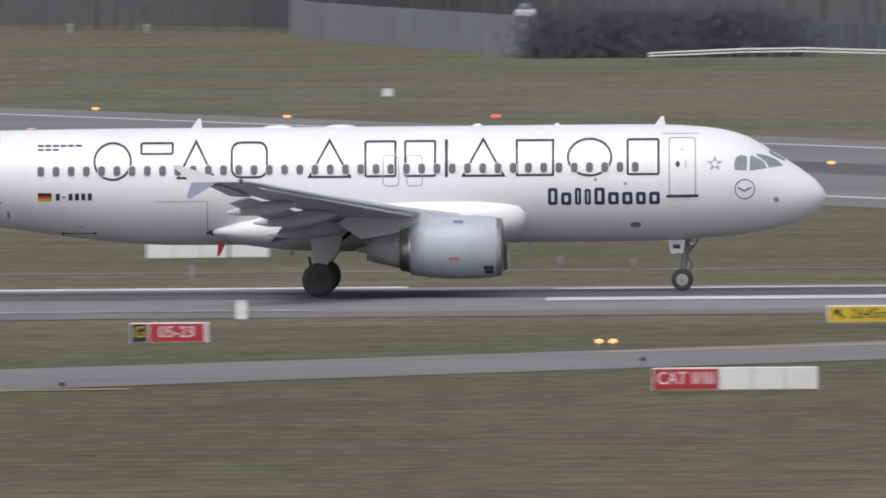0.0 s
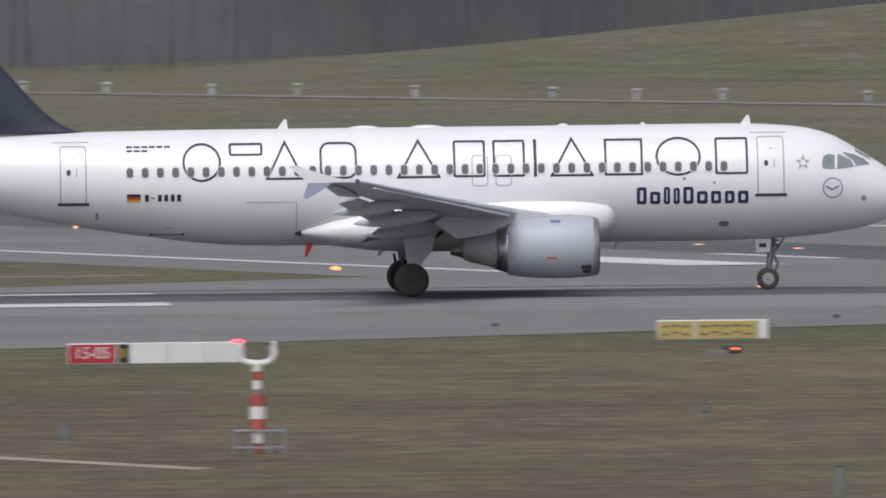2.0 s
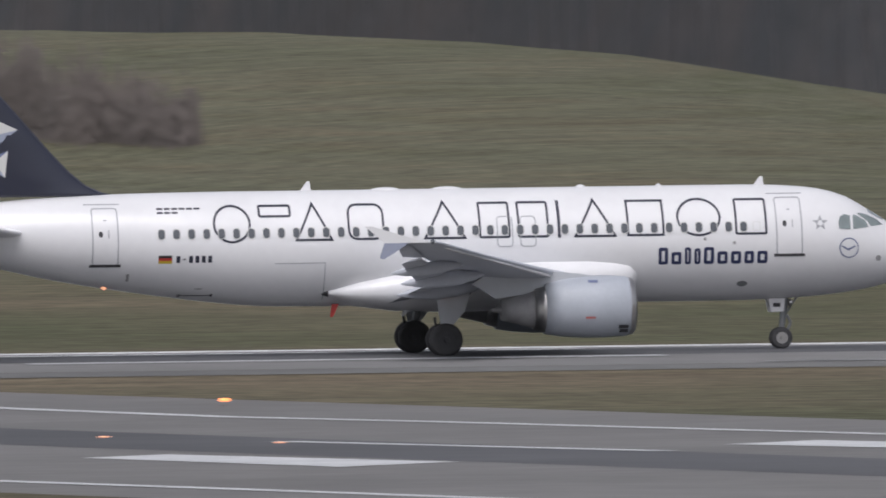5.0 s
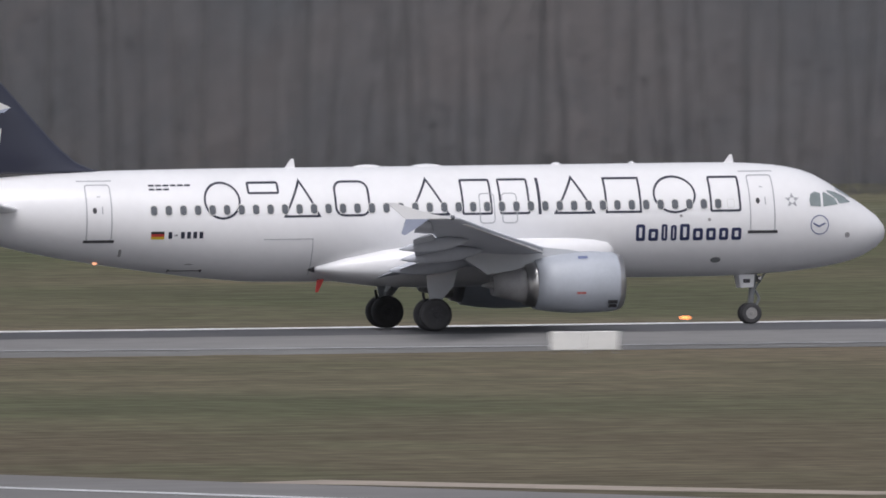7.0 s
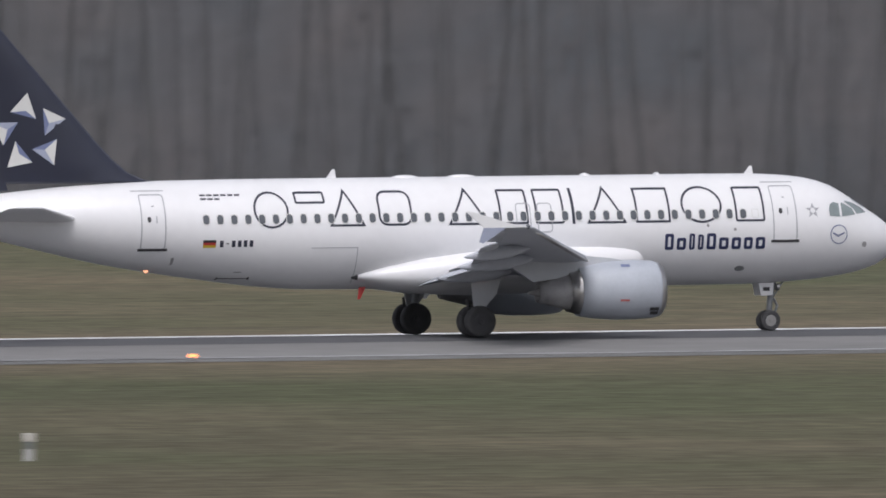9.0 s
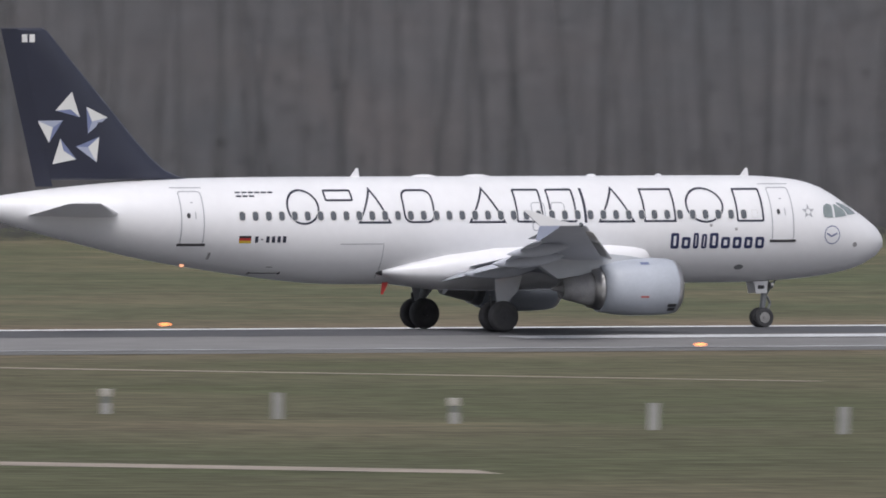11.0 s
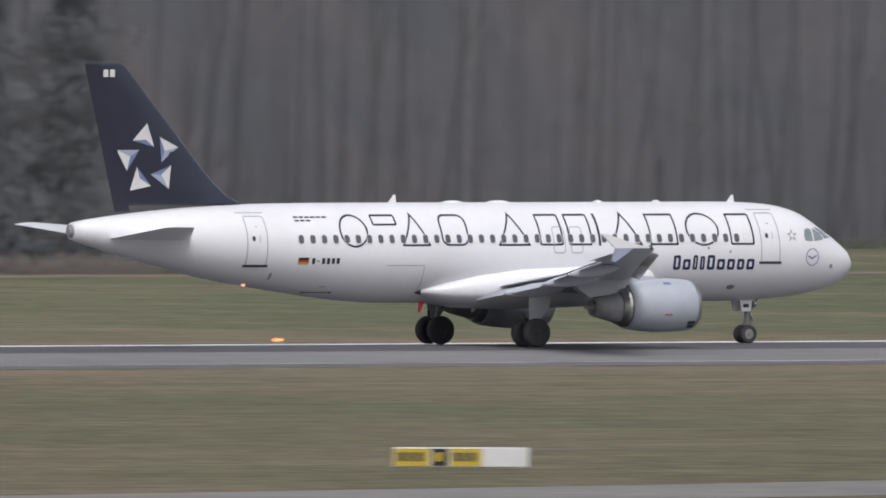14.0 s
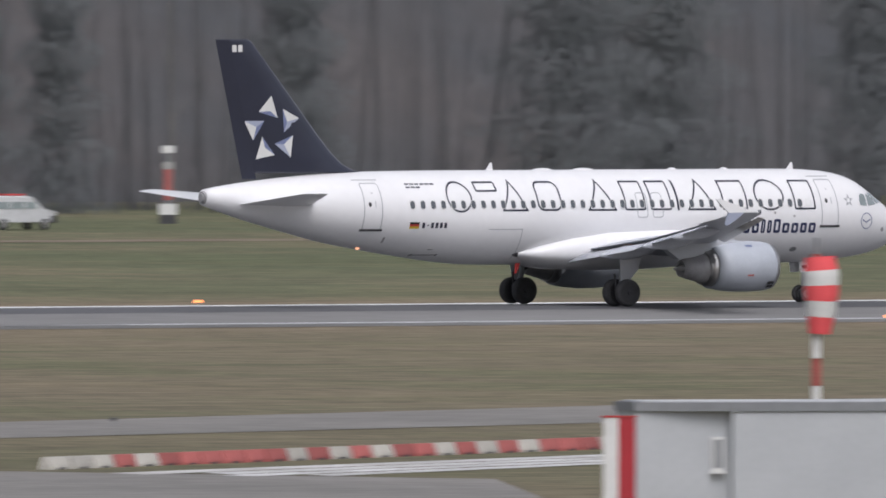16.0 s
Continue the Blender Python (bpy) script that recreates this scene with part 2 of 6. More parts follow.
M = dict(
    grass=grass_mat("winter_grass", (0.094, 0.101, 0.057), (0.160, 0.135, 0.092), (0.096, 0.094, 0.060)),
    asphalt=mat("asphalt", (0.180, 0.175, 0.170), 0.8, var=0.22, scale=0.05, fine=0.12, bump=0.1),
    runwaytop=mat("pale_runway_asphalt", (0.212, 0.208, 0.204), 0.8, var=0.2, scale=0.05, fine=0.12, bump=0.1),
    rubbered=mat("rubbered_asphalt", (0.092, 0.094, 0.100), 0.75, var=0.3, scale=0.04, fine=0.12),
    concrete=mat("worn_concrete", (0.215, 0.205, 0.190), 0.85, var=0.25, scale=0.08, fine=0.2),
    paint=mat("road_paint", (0.62, 0.63, 0.64), 0.7, var=0.2, scale=0.25, fine=0.18),
    white=mat("white_aircraft_paint", (0.79, 0.79, 0.80), 0.32, var=0.05, scale=0.35, fine=0.02, coat=0.3),
    belly=mat("grey_aircraft_paint", (0.52, 0.54, 0.57), 0.4, var=0.08, scale=0.5, fine=0.03),
    cowl=mat("pale_grey_cowling", (0.43, 0.46, 0.51), 0.45, var=0.1, scale=0.9, fine=0.04),
    wing=mat("wing_grey", (0.46, 0.48, 0.53), 0.45, var=0.1, scale=0.6, fine=0.04),
    metal=mat("bare_metal", (0.55, 0.54, 0.53), 0.32, metal=1.0, var=0.15, scale=1.5, fine=0.05),
    hot=mat("heat_stained_nozzle", (0.37, 0.365, 0.37), 0.5, var=0.3, scale=2.0, fine=0.1),
    dark=mat("dark_grey_metal", (0.05, 0.05, 0.055), 0.55, var=0.2, scale=3, fine=0.1),
    # tyre black lifted towards grey to stand in for distance haze
    rubber=mat("haze_lifted_rubber", (0.065, 0.065, 0.068), 0.8, var=0.3, scale=4, fine=0.1),
    navy=mat("dark_blue_paint", (0.020, 0.023, 0.042), 0.35, var=0.15, scale=0.5, fine=0.04, coat=0.3),
    ink=mat("dark_lettering_blue", (0.022, 0.025, 0.045), 0.45, var=0.1, scale=1),
    airblue=mat("deep_blue_paint", (0.020, 0.028, 0.085), 0.45, var=0.1, scale=1),
    line=mat("panel_line_grey", (0.40, 0.41, 0.43), 0.6, var=0.1, scale=2),
    pane=mat("window_glass", (0.10, 0.11, 0.125), 0.15, var=0.2, scale=1, coat=0.5),
    # cockpit glass lightened: reflected sky and ground are put into its colour
    screen=mat("cockpit_glass", (0.27, 0.32, 0.32), 0.08, var=0.35, scale=1.2, coat=1.0),
    silver=mat("silver_grey_paint", (0.62, 0.62, 0.60), 0.4, var=0.06, scale=1),
    slate=mat("slate_blue_paint", (0.16, 0.19, 0.32), 0.4, var=0.08, scale=1),
    steel=mat("steel_blue_paint", (0.33, 0.36, 0.46), 0.4, var=0.08, scale=1),
    black=mat("black_paint", (0.015, 0.015, 0.015), 0.5, var=0.1, scale=2),
    red=mat("red_paint", (0.46, 0.040, 0.036), 0.5, var=0.15, scale=1.2, fine=0.08),
    signred=mat("sign_red", (0.40, 0.025, 0.035), 0.5, var=0.1, scale=1),
    yellow=mat("sign_yellow", (0.55, 0.40, 0.03), 0.5, var=0.1, scale=1),
    fadedyellow=mat("faded_sign_yellow", (0.46, 0.37, 0.125), 0.6, var=0.15, scale=1, fine=0.08),
    orange=mat("faded_orange_cloth", (0.47, 0.235, 0.19), 0.9, var=0.15, scale=1.5, fine=0.1),
    cloth=mat("white_cloth", (0.53, 0.49, 0.46), 0.9, var=0.12, scale=1.5, fine=0.1),
    signwhite=mat("sign_white", (0.70, 0.70, 0.68), 0.55, var=0.1, scale=0.8, fine=0.05),
    post=mat("weathered_white_post", (0.36, 0.36, 0.345), 0.8, var=0.25, scale=2, fine=0.12, objvar=0.15),
    galv=mat("galvanised_steel", (0.30, 0.31, 0.32), 0.5, metal=0.4, var=0.2, scale=3, fine=0.08),
    roof=mat("grey_roof_sheet", (0.23, 0.24, 0.25), 0.6, var=0.2, scale=0.7, fine=0.08),
    wall=mat("pale_grey_wall", (0.46, 0.48, 0.495), 0.6, var=0.08, scale=0.5, fine=0.04),
    amber=mat("amber_lamp_glass", (1.0, 0.32, 0.09), 0.3, glow=3.0),
    warm=mat("warm_lamp_glass", (1.0, 0.45, 0.25), 0.3, glow=1.2),
    redlamp=mat("red_lamp_glass", (1.0, 0.06, 0.08), 0.3, glow=3.0),
    shoulder=mat("worn_shoulder", (0.17, 0.17, 0.165), 0.85, var=0.25, scale=0.05, fine=0.15),
    wornpaint=mat("worn_road_paint", (0.42, 0.43, 0.43), 0.75, var=0.4, scale=0.12, fine=0.25, col2=(0.2, 0.2, 0.2)),
    taxiyellow=mat("faded_yellow_line", (0.42, 0.36, 0.18), 0.8, var=0.3, scale=0.3, fine=0.2),
    greygreen=mat("grey_green_cabinet", (0.17, 0.18, 0.165), 0.7, var=0.25, scale=2, fine=0.12),
    palesoil=mat("pale_dry_soil", (0.36, 0.31, 0.255), 0.95, var=0.25, scale=0.3, fine=0.15),
    soil=mat("bare_soil", (0.22, 0.17, 0.12), 0.95, var=0.3, scale=0.2, fine=0.2),
    # woods and brush tones lifted and drawn together to stand in for haze
    bark=mat("grey_bark", (0.146, 0.142, 0.142), 0.95, var=0.3, scale=0.05, fine=0.1, col2=(0.122, 0.126, 0.133), brush=True),
    twigs=mat("bare_twigs", (0.108, 0.101, 0.101), 0.95, var=0.3, scale=0.07, fine=0.12, col2=(0.080, 0.085, 0.092), brush=True),
    slope=mat("backdrop_haze_tone", (0.104, 0.098, 0.098), 0.95, var=0.3, scale=0.08, fine=0.10, col2=(0.079, 0.084, 0.090), brush=True),
    bush=mat("brown_brushwood", (0.172, 0.150, 0.138), 0.95, var=0.3, scale=0.25, fine=0.10, col2=(0.138, 0.126, 0.119), brush=True),
    conifer=mat("dark_evergreen", (0.118, 0.127, 0.131), 0.95, var=0.15, scale=0.2, fine=0.08, brush=True),
    darkbark=mat("dark_bare_wood", (0.150, 0.147, 0.148), 0.95, var=0.25, scale=0.2, fine=0.12, brush=True),
    sockred=mat("bright_red_cloth", (0.80, 0.10, 0.11), 0.85, var=0.1, scale=1.5, fine=0.06),
    polered=mat("faded_red_pole_paint", (0.42, 0.10, 0.085), 0.6, var=0.2, scale=1.5, fine=0.1),
    noisewall=mat("pale_concrete_panel", (0.245, 0.255, 0.285), 0.85, var=0.2, scale=0.15, fine=0.1),
    ember=mat("orange_red_lamp_glass", (1.0, 0.17, 0.05), 0.3, glow=1.5),
    fadedred=mat("faded_red_plastic", (0.45, 0.125, 0.115), 0.7, var=0.3, scale=1.5, fine=0.15, objvar=0.2),
    dustywhite=mat("dusty_white_plastic", (0.52, 0.50, 0.45), 0.75, var=0.3, scale=1.5, fine=0.15, objvar=0.15),
    redbrush=mat("reddish_brushwood", (0.150, 0.126, 0.124), 0.95, var=0.3, scale=0.3, fine=0.12, col2=(0.118, 0.109, 0.111), brush=True),
    palebrush=mat("pale_grey_brushwood", (0.165, 0.158, 0.156), 0.95, var=0.25, scale=0.4, fine=0.12, brush=True),
    paletrunk=mat("pale_grey_trunk", (0.165, 0.160, 0.152), 0.9, var=0.25, scale=0.5, fine=0.15, brush=True),
    fencegrey=mat("blue_grey_fence_sheet", (0.125, 0.140, 0.165), 0.6, var=0.15, scale=0.3, fine=0.08),
    verge=mat("dirty_white_road_paint", (0.66, 0.66, 0.65), 0.8, var=0.4, scale=0.25, fine=0.3, col2=(0.40, 0.39, 0.37)),
    hedge=mat("dark_hedge", (0.085, 0.092, 0.102), 0.95, var=0.3, scale=0.5, fine=0.12, brush=True),
    heather=mat("red_brown_brush", (0.172, 0.128, 0.118), 0.95, var=0.3, scale=0.4, fine=0.15, brush=True),
)


# ---- building helpers ----
def part(name, bm, material, parent=None, label="", smooth=False):
    """Links a bmesh as one mesh object under a thing or part."""
    me = bpy.data.meshes.new(name)
    bm.to_mesh(me)
    bm.free()
    for m in (material if isinstance(material, (list, tuple)) else [material]):
        me.materials.append(m)
    if smooth:
        me.polygons.foreach_set("use_smooth", [True] * len(me.polygons))
    ob = new(name, me)
    ob.parent = parent
    if label:
        ob["label"] = label
    return ob


def thing(name, at, label, category, group="", kind="", turn=0.0):
    ob = new(name)
    ob.matrix_world = pose(*at, 0, 0, turn)
    return tagged(ob, label, category, group, kind)


def box(bm, x0, x1, y0, y1, z0, z1, bevel=0.0):
    r = bmesh.ops.create_cube(bm, size=1.0, matrix=Matrix.LocRotScale(((x0 + x1) / 2, (y0 + y1) / 2, (z0 + z1) / 2), None, (x1 - x0, y1 - y0, z1 - z0)))
    if bevel:
        edges = list({e for v in r["verts"] for e in v.link_edges})
        bmesh.ops.bevel(bm, geom=edges, offset=bevel, segments=1, affect="EDGES", profile=0.5)
    return bm


def rod(bm, a, b, r0, r1=None, n=10):
    """A tapered round bar from a to b."""
    a, b = Vector(a), Vector(b)
    turn = (b - a).to_track_quat("Z", "Y").to_matrix().to_4x4()
    bmesh.ops.create_cone(bm, cap_ends=True, segments=n, radius1=r0, radius2=r0 if r1 is None else r1, depth=(b - a).length, matrix=Matrix.Translation((a + b) / 2) @ turn)
    return bm


def loft(bm, rings, close=True, cap=True):
    """Skins a row of rings of equal length."""
    vs = [[bm.verts.new(p) for p in ring] for ring in rings]
    n = len(rings[0])
    for a, b in zip(vs, vs[1:]):
        for i in range(n if close else n - 1):
            bm.faces.new((a[i], a[(i + 1) % n], b[(i + 1) % n], b[i]))
    if cap:
        bm.faces.new(list(reversed(vs[0]))), bm.faces.new(vs[-1])
    bmesh.ops.recalc_face_normals(bm, faces=bm.faces)
    return bm


def smoothstep(a, b, x):
    s = min(1.0, max(0.0, (x - a) / (b - a)))
    return s * s * (3 - 2 * s)


# ---- ground: crowned runway, level field, a grassed mound behind ----
CREST = [(0.0, -0.4), (0.0288, -0.4), (0.0385, 0.9), (0.0544, 3.6), (0.061, 4.8), (0.078, 7.1), (0.091, 7.4), (0.107, 7.3), (0.123, 7.0),
         (0.143, 6.3), (0.148, 5.9), (0.156, 4.7), (0.166, 1.7), (0.175, -1.0), (0.19, -4.0)]


def mound(x, y):
    """Height of the grassed mound over the level field."""
    if y < 1100 or y > 2300:
        return 0.0
    b = x / y
    if b <= 0.029 or b >= 0.19:
        return 0.0
    far = 1800 - smoothstep(0.06, 0.175, b) * 330
    near = far - 130 - 120 * smoothstep(0.06, 0.13, b)
    slope = (np.interp(b, [p[0] for p in CREST], [p[1] for p in CREST]) - H) / 1800
    top = max(0.0, H + slope * far + 0.39)
    rise = smoothstep(near, far, y) if y < far else 1 - smoothstep(far, far + 140, y)
    return top * rise


def ground_z(x, y):
    d = abs(y - D)
    c = 0.010 + 0.0065 * smoothstep(120, 260, x)
    if y < D:
        c -= 0.008 * smoothstep(112, 130, x) * (1 - smoothstep(170, 250, x))
    return (-c * d if d < 23 else max(-0.39, -23 * c - 0.04 * (d - 23))) + mound(x, y)


def lay(name, polys, material, lift, parent=None, label="", kind="structure"):
    """Lays flat outlines on the ground, creased where the runway's crown is."""
    bm = bmesh.new()
    for poly in polys:
        bm.faces.new([bm.verts.new((x, y, 0)) for x, y in poly])
    for y in (D - 32, D - 29.5, D - 27, D - 23, D - 17, D - 11, D - 5, D, D + 23, D + 27):
        bmesh.ops.bisect_plane(bm, geom=bm.verts[:] + bm.edges[:] + bm.faces[:], plane_co=(0, y, 0), plane_no=(0, 1, 0))
    for x in (112, 116, 121, 126, 130, 145, 170, 180, 190, 200, 210, 220, 235, 250, 260):
        bmesh.ops.bisect_plane(bm, geom=bm.verts[:] + bm.edges[:] + bm.faces[:], plane_co=(x, 0, 0), plane_no=(1, 0, 0))
    for v in bm.verts:
        v.co.z = ground_z(v.co.x, v.co.y) + 1.8 * lift
    bmesh.ops.recalc_face_normals(bm, faces=bm.faces)
    for f in bm.faces:
        if f.normal.z < 0:
            f.normal_flip()
    ob = part(name, bm, material, parent, label)
    return tagged(ob, label, "", "", kind if parent is None else "")


def make_ground():
    xs = sorted(set([-9000, -4000, -1500, -600, -300, -150] + list(range(-100, 420, 8)) + [112, 116, 121, 126, 130, 145, 170, 180, 190, 200, 210, 220, 235, 250, 260] + list(range(420, 1400, 40)) + [1700, 2500, 4500, 9000]))
    ys = sorted(set([-3000, -600, 0, 300, 500, 600] + list(range(650, 960, 20)) + [D - 32, D - 29.5, D - 27, D - 23, D - 17, D - 11, D - 5, D, D + 23, D + 27] + list(range(1025, 1150, 20)) + list(range(1150, 2060, 10))
                    + [2100, 2200, 2400, 3000, 4500, 9000]))
    verts = [(x, y, ground_z(x, y) - (0.025 if abs(y - D) < 33 else 0)) for y in ys for x in xs]
    nx = len(xs)
    faces = [(j * nx + i, j * nx + i + 1, (j + 1) * nx + i + 1, (j + 1) * nx + i) for j in range(len(ys) - 1) for i in range(nx - 1)]
    me = bpy.data.meshes.new("ground")
    me.from_pydata(verts, [], faces)
    me.polygons.foreach_set("use_smooth", [abs(ys[k // (nx - 1)] - D) > 30 for k in range(len(faces))])
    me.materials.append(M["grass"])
    tagged(new("ground", me), "winter grass airfield, olive and straw coloured", "ground", "", "structure")


make_ground()
lay("runway", [[(-900, D - 23), (1500, D - 23), (1500, D + 23), (-900, D + 23)]], M["runwaytop"], 0.0, None, "grey asphalt runway with a crown")
lay("runway_shoulder", [[(-900, D - 26), (1500, D - 26), (1500, D - 23), (-900, D - 23)], [(-900, D + 23), (1500, D + 23), (1500, D + 26), (-900, D + 26)]], M["shoulder"], -0.002, None, "paler worn runway shoulder")
lay("rubber_band", [[(-300, D - 7), (1500, D - 7), (1500, D + 12), (-300, D + 12)]], M["rubbered"], 0.004, None, "tyre-darkened middle band of the runway")
CX = (115.0 - 80.5) / (803.4 - 925.7)     # lean of the crossing runway: x per y


def cross(u, y):
    """A point u metres across the crossing runway from its inner edge line, at y."""
    return (80.5 + (y - 925.7) * CX + u / math.cos(math.atan(CX)), y)


def across(u0, u1, y0, y1):
    return [cross(u0, y0), cross(u1, y0), cross(u1, y1), cross(u0, y1)]


lay("crossing_runway", [across(-7, 53, 300, 2400)], M["asphalt"], 0.006, None, "grey asphalt crossing runway")
lay("crossing_rubber", [across(19, 29, 300, 1400)], M["rubbered"], 0.009, None, "tyre-darkened band of the crossing runway")
lay("taxiway", [[(-60, 815), (-30.9, 856), (-32, 886.8), (-62, 845)], [(-30.9, 856), (-21, 870), (-17.3, 904.3), (-32, 886.8)], [(-21, 870), (-4.3, 891.3), (-5, 920), (-17.3, 904.3)],
                [(-4.3, 891.3), (8.3, 908), (8.7, 945), (-5, 920)], [(8.3, 908), (20.7, 922), (17.9, 957), (8.7, 945)], [(20.7, 922), (36.5, 934.4), (36.5, D - 22), (17.9, D - 22), (17.9, 957)],
                [(36.5, 934.4), (51.6, 947), (51.6, D - 22), (36.5, D - 22)], [(51.6, 947), (60, 946), (66, 940), (71, 930), (72, D - 22), (51.6, D - 22)],
                [(2, D + 22), (60, D + 22), (40, 1052), (34, 1046)]], M["asphalt"], 0.010, None, "grey asphalt taxiway joining the runway")
lay("service_taxiway", [[(380, 731), (458, 746.6), (470, 765.7), (388, 746)], [(458, 746.6), (498.5, 758), (511.7, 778), (470, 765.7)], [(498.5, 758), (532.6, 770), (546.6, 792), (511.7, 778)],
                        [(532.6, 770), (579.6, 787.3), (598.7, 813.4), (546.6, 792)], [(579.6, 787.3), (720, 846), (730, 868), (598.7, 813.4)]], M["concrete"], 0.010, None, "grey asphalt service taxiway")
lay("service_road", [[(430, 712), (474, 728.5), (475, 734), (429, 717)], [(474, 728.5), (489, 712), (515, 726), (512, 733), (475, 734)], [(489, 712), (480, 690), (505, 690), (520, 713), (515, 726)]],
    M["concrete"], 0.008, None, "pale concrete service road")
lay("field_track", [[(177, 777), (189, 752), (192, 752), (180, 779)], [(317.5, 807), (336.5, 774.5), (338.0, 780), (319, 813.5)], [(389, 943), (406.5, 908.5), (407.5, 909), (390, 944.5)],
                    [(11.8, 786.5), (17.2, 773.2), (22.6, 757), (23.2, 758.5), (17.8, 775), (12.2, 788)], [(7.2, 795), (9.3, 793), (9.4, 794.2), (7.3, 796.2)]], M["palesoil"], 0.008, None, "pale worn strips in the grass")
lay("cable_duct", [[(-200, 1059), (30, 1059), (30, 1060.6), (-200, 1060.6)]], M["concrete"], 0.008, None, "pale concrete strip along the far grass")
lay("perimeter_track", [[(20, 1752), (39.4, 1699), (86, 1577), (130, 1470), (132, 1476), (88, 1583), (41, 1704), (22, 1757)], ], M["concrete"], 0.02, None, "narrow perimeter track before the mound")
lay("edge_road", [[(600, 1206), (1000, 1206), (1000, 1213), (600, 1213)]], M["soil"], 0.01, None, "brown verge of the road before the woods")

PAINT = [[(-16.5, D - 12), (28.6, D - 12), (28.6, D - 8), (-16.5, D - 8)], [(-16.5, D + 8), (28.6, D + 8), (28.6, D + 13), (-16.5, D + 13)]]
for x0 in (132.8, 280.1, 427.9):
    q, w = 8.4, 1.9 if x0 < 200 else 3.0
    PAINT += [[(x0, D - q - w), (x0 + 22.6, D - q - w), (x0 + 22.6, D - q), (x0, D - q)], [(x0, D + q), (x0 + 22.6, D + q), (x0 + 22.6, D + q + 3), (x0, D + q + 3)]]
for i, poly in enumerate(PAINT):
    lay("touchdown_mark", [poly], M["paint"], 0.014, None, "thick white runway marking")
for a, b in ((-900, -22), (112, 1500)):
    bm = bmesh.new()
    xs = [x for x in (a, 120, 145, 170, 190, 210, 235, 260, b) if a <= x <= b]
    loft(bm, [[(x, D + y, ground_z(x, D + y) + z) for y, z in ((21.2, 0.0), (21.25, 0.045), (22.3, 0.045), (22.35, 0.0))] for x in xs])
    tagged(part("runway_edge_line", bm, M["paint"]), "raised white kerb line on the far runway edge", "", "", "structure")
lay("runway_edge_line", [[(157, D - 22.0), (690, D - 22.0), (690, D - 20.9), (157, D - 20.9)]], M["wornpaint"], 0.014, None, "worn white runway edge line")
lay("runway_edge_line", [[(-900, D - 22.0), (-24, D - 22.0), (-24, D - 20.9), (-900, D - 20.9)]], M["wornpaint"], 0.014, None, "worn white runway edge line")
lay("runway_edge_line", [[(690, D - 22.0), (1500, D - 22.0), (1500, D - 20.9), (690, D - 20.9)]], M["paint"], 0.014, None, "white runway edge line")
for line in ([(80.5, 925.7), (95.4, 859.8), (104.2, 834.2), (113.6, 805.1), cross(0, 770), cross(0, 300)],
             [(111.2, 972.0), (116.1, 959.0), (121.1, 938.4), (124.6, 922.7), (128.6, 906.0), (133.7, 892.8), (143.1, 865.2), cross(45, 835), cross(45, 300)]):
    lay("crossing_edge_line", [[(xa - 0.5, ya), (xa + 0.5, ya), (xb + 0.5, yb), (xb - 0.5, yb)] for (xa, ya), (xb, yb) in zip(line, line[1:])], M["paint"], 0.016, None, "white edge line of the crossing runway")
for u, y0, y1 in ((0, 1052, 2400), (45, 1030, 2400)):
    lay("crossing_edge_line", [across(u - 0.5, u + 0.5, y0, y1)], M["paint"], 0.016, None, "white edge line of the crossing runway")
for poly in ([(70.7, 980.8), (76, 981.5), (87.5, 959.4), (82, 955.3)], [(93.9, 981.9), (98.5, 983), (111.5, 962.5), (105.2, 959.5)], [(115.9, 847.4), (118.9, 850.6), (125.4, 834.3), (121.2, 829.7)],
             [(136.5, 853), (140, 857), (147.5, 838), (145, 834)], across(9, 13, 1066, 1090), across(31, 35, 1078, 1096)):
    lay("crossing_mark", [poly], M["paint"], 0.016, None, "white marking of the crossing runway")
lay("centre_line", [[(124.4, 867), (125.3, 867), (133.8, 845), (132.9, 845)], across(18, 19, 1078, 1092)], M["paint"], 0.016, None, "thin white centre line dash")
lay("taxi_line", [[(-45, 849), (-27, 855.5), (-27, 857), (-45, 850.4)], [(-13, 905.5), (-2, 917), (-3, 918), (-14, 906.5)]], M["taxiyellow"], 0.016, None, "faded yellow taxiway line")
near_side, far_side = [(513.0, 716.0), (556, 741)], [(514.5, 726.0), (551, 745)]


def verge(f0, f1, s0):
    """A strip between the near and far side of the verge, from share s0 of its length on."""
    ends = []
    for f in (f0, f1):
        p, q = [(n_[0] + (f_[0] - n_[0]) * f, n_[1] + (f_[1] - n_[1]) * f) for n_, f_ in zip(near_side, far_side)]
        ends.append(((p[0] + (q[0] - p[0]) * s0, p[1] + (q[1] - p[1]) * s0), q))
    return [ends[0][0], ends[0][1], ends[1][1], ends[1][0]]


lay("painted_verge", [verge(0.0, 0.2, 0.12), verge(0.25, 0.45, 0.05), verge(0.49, 0.72, 0.08), verge(0.76, 1.0, 0.0)], M["verge"], 0.012, None, "dirty white painted verge beside the barrier")


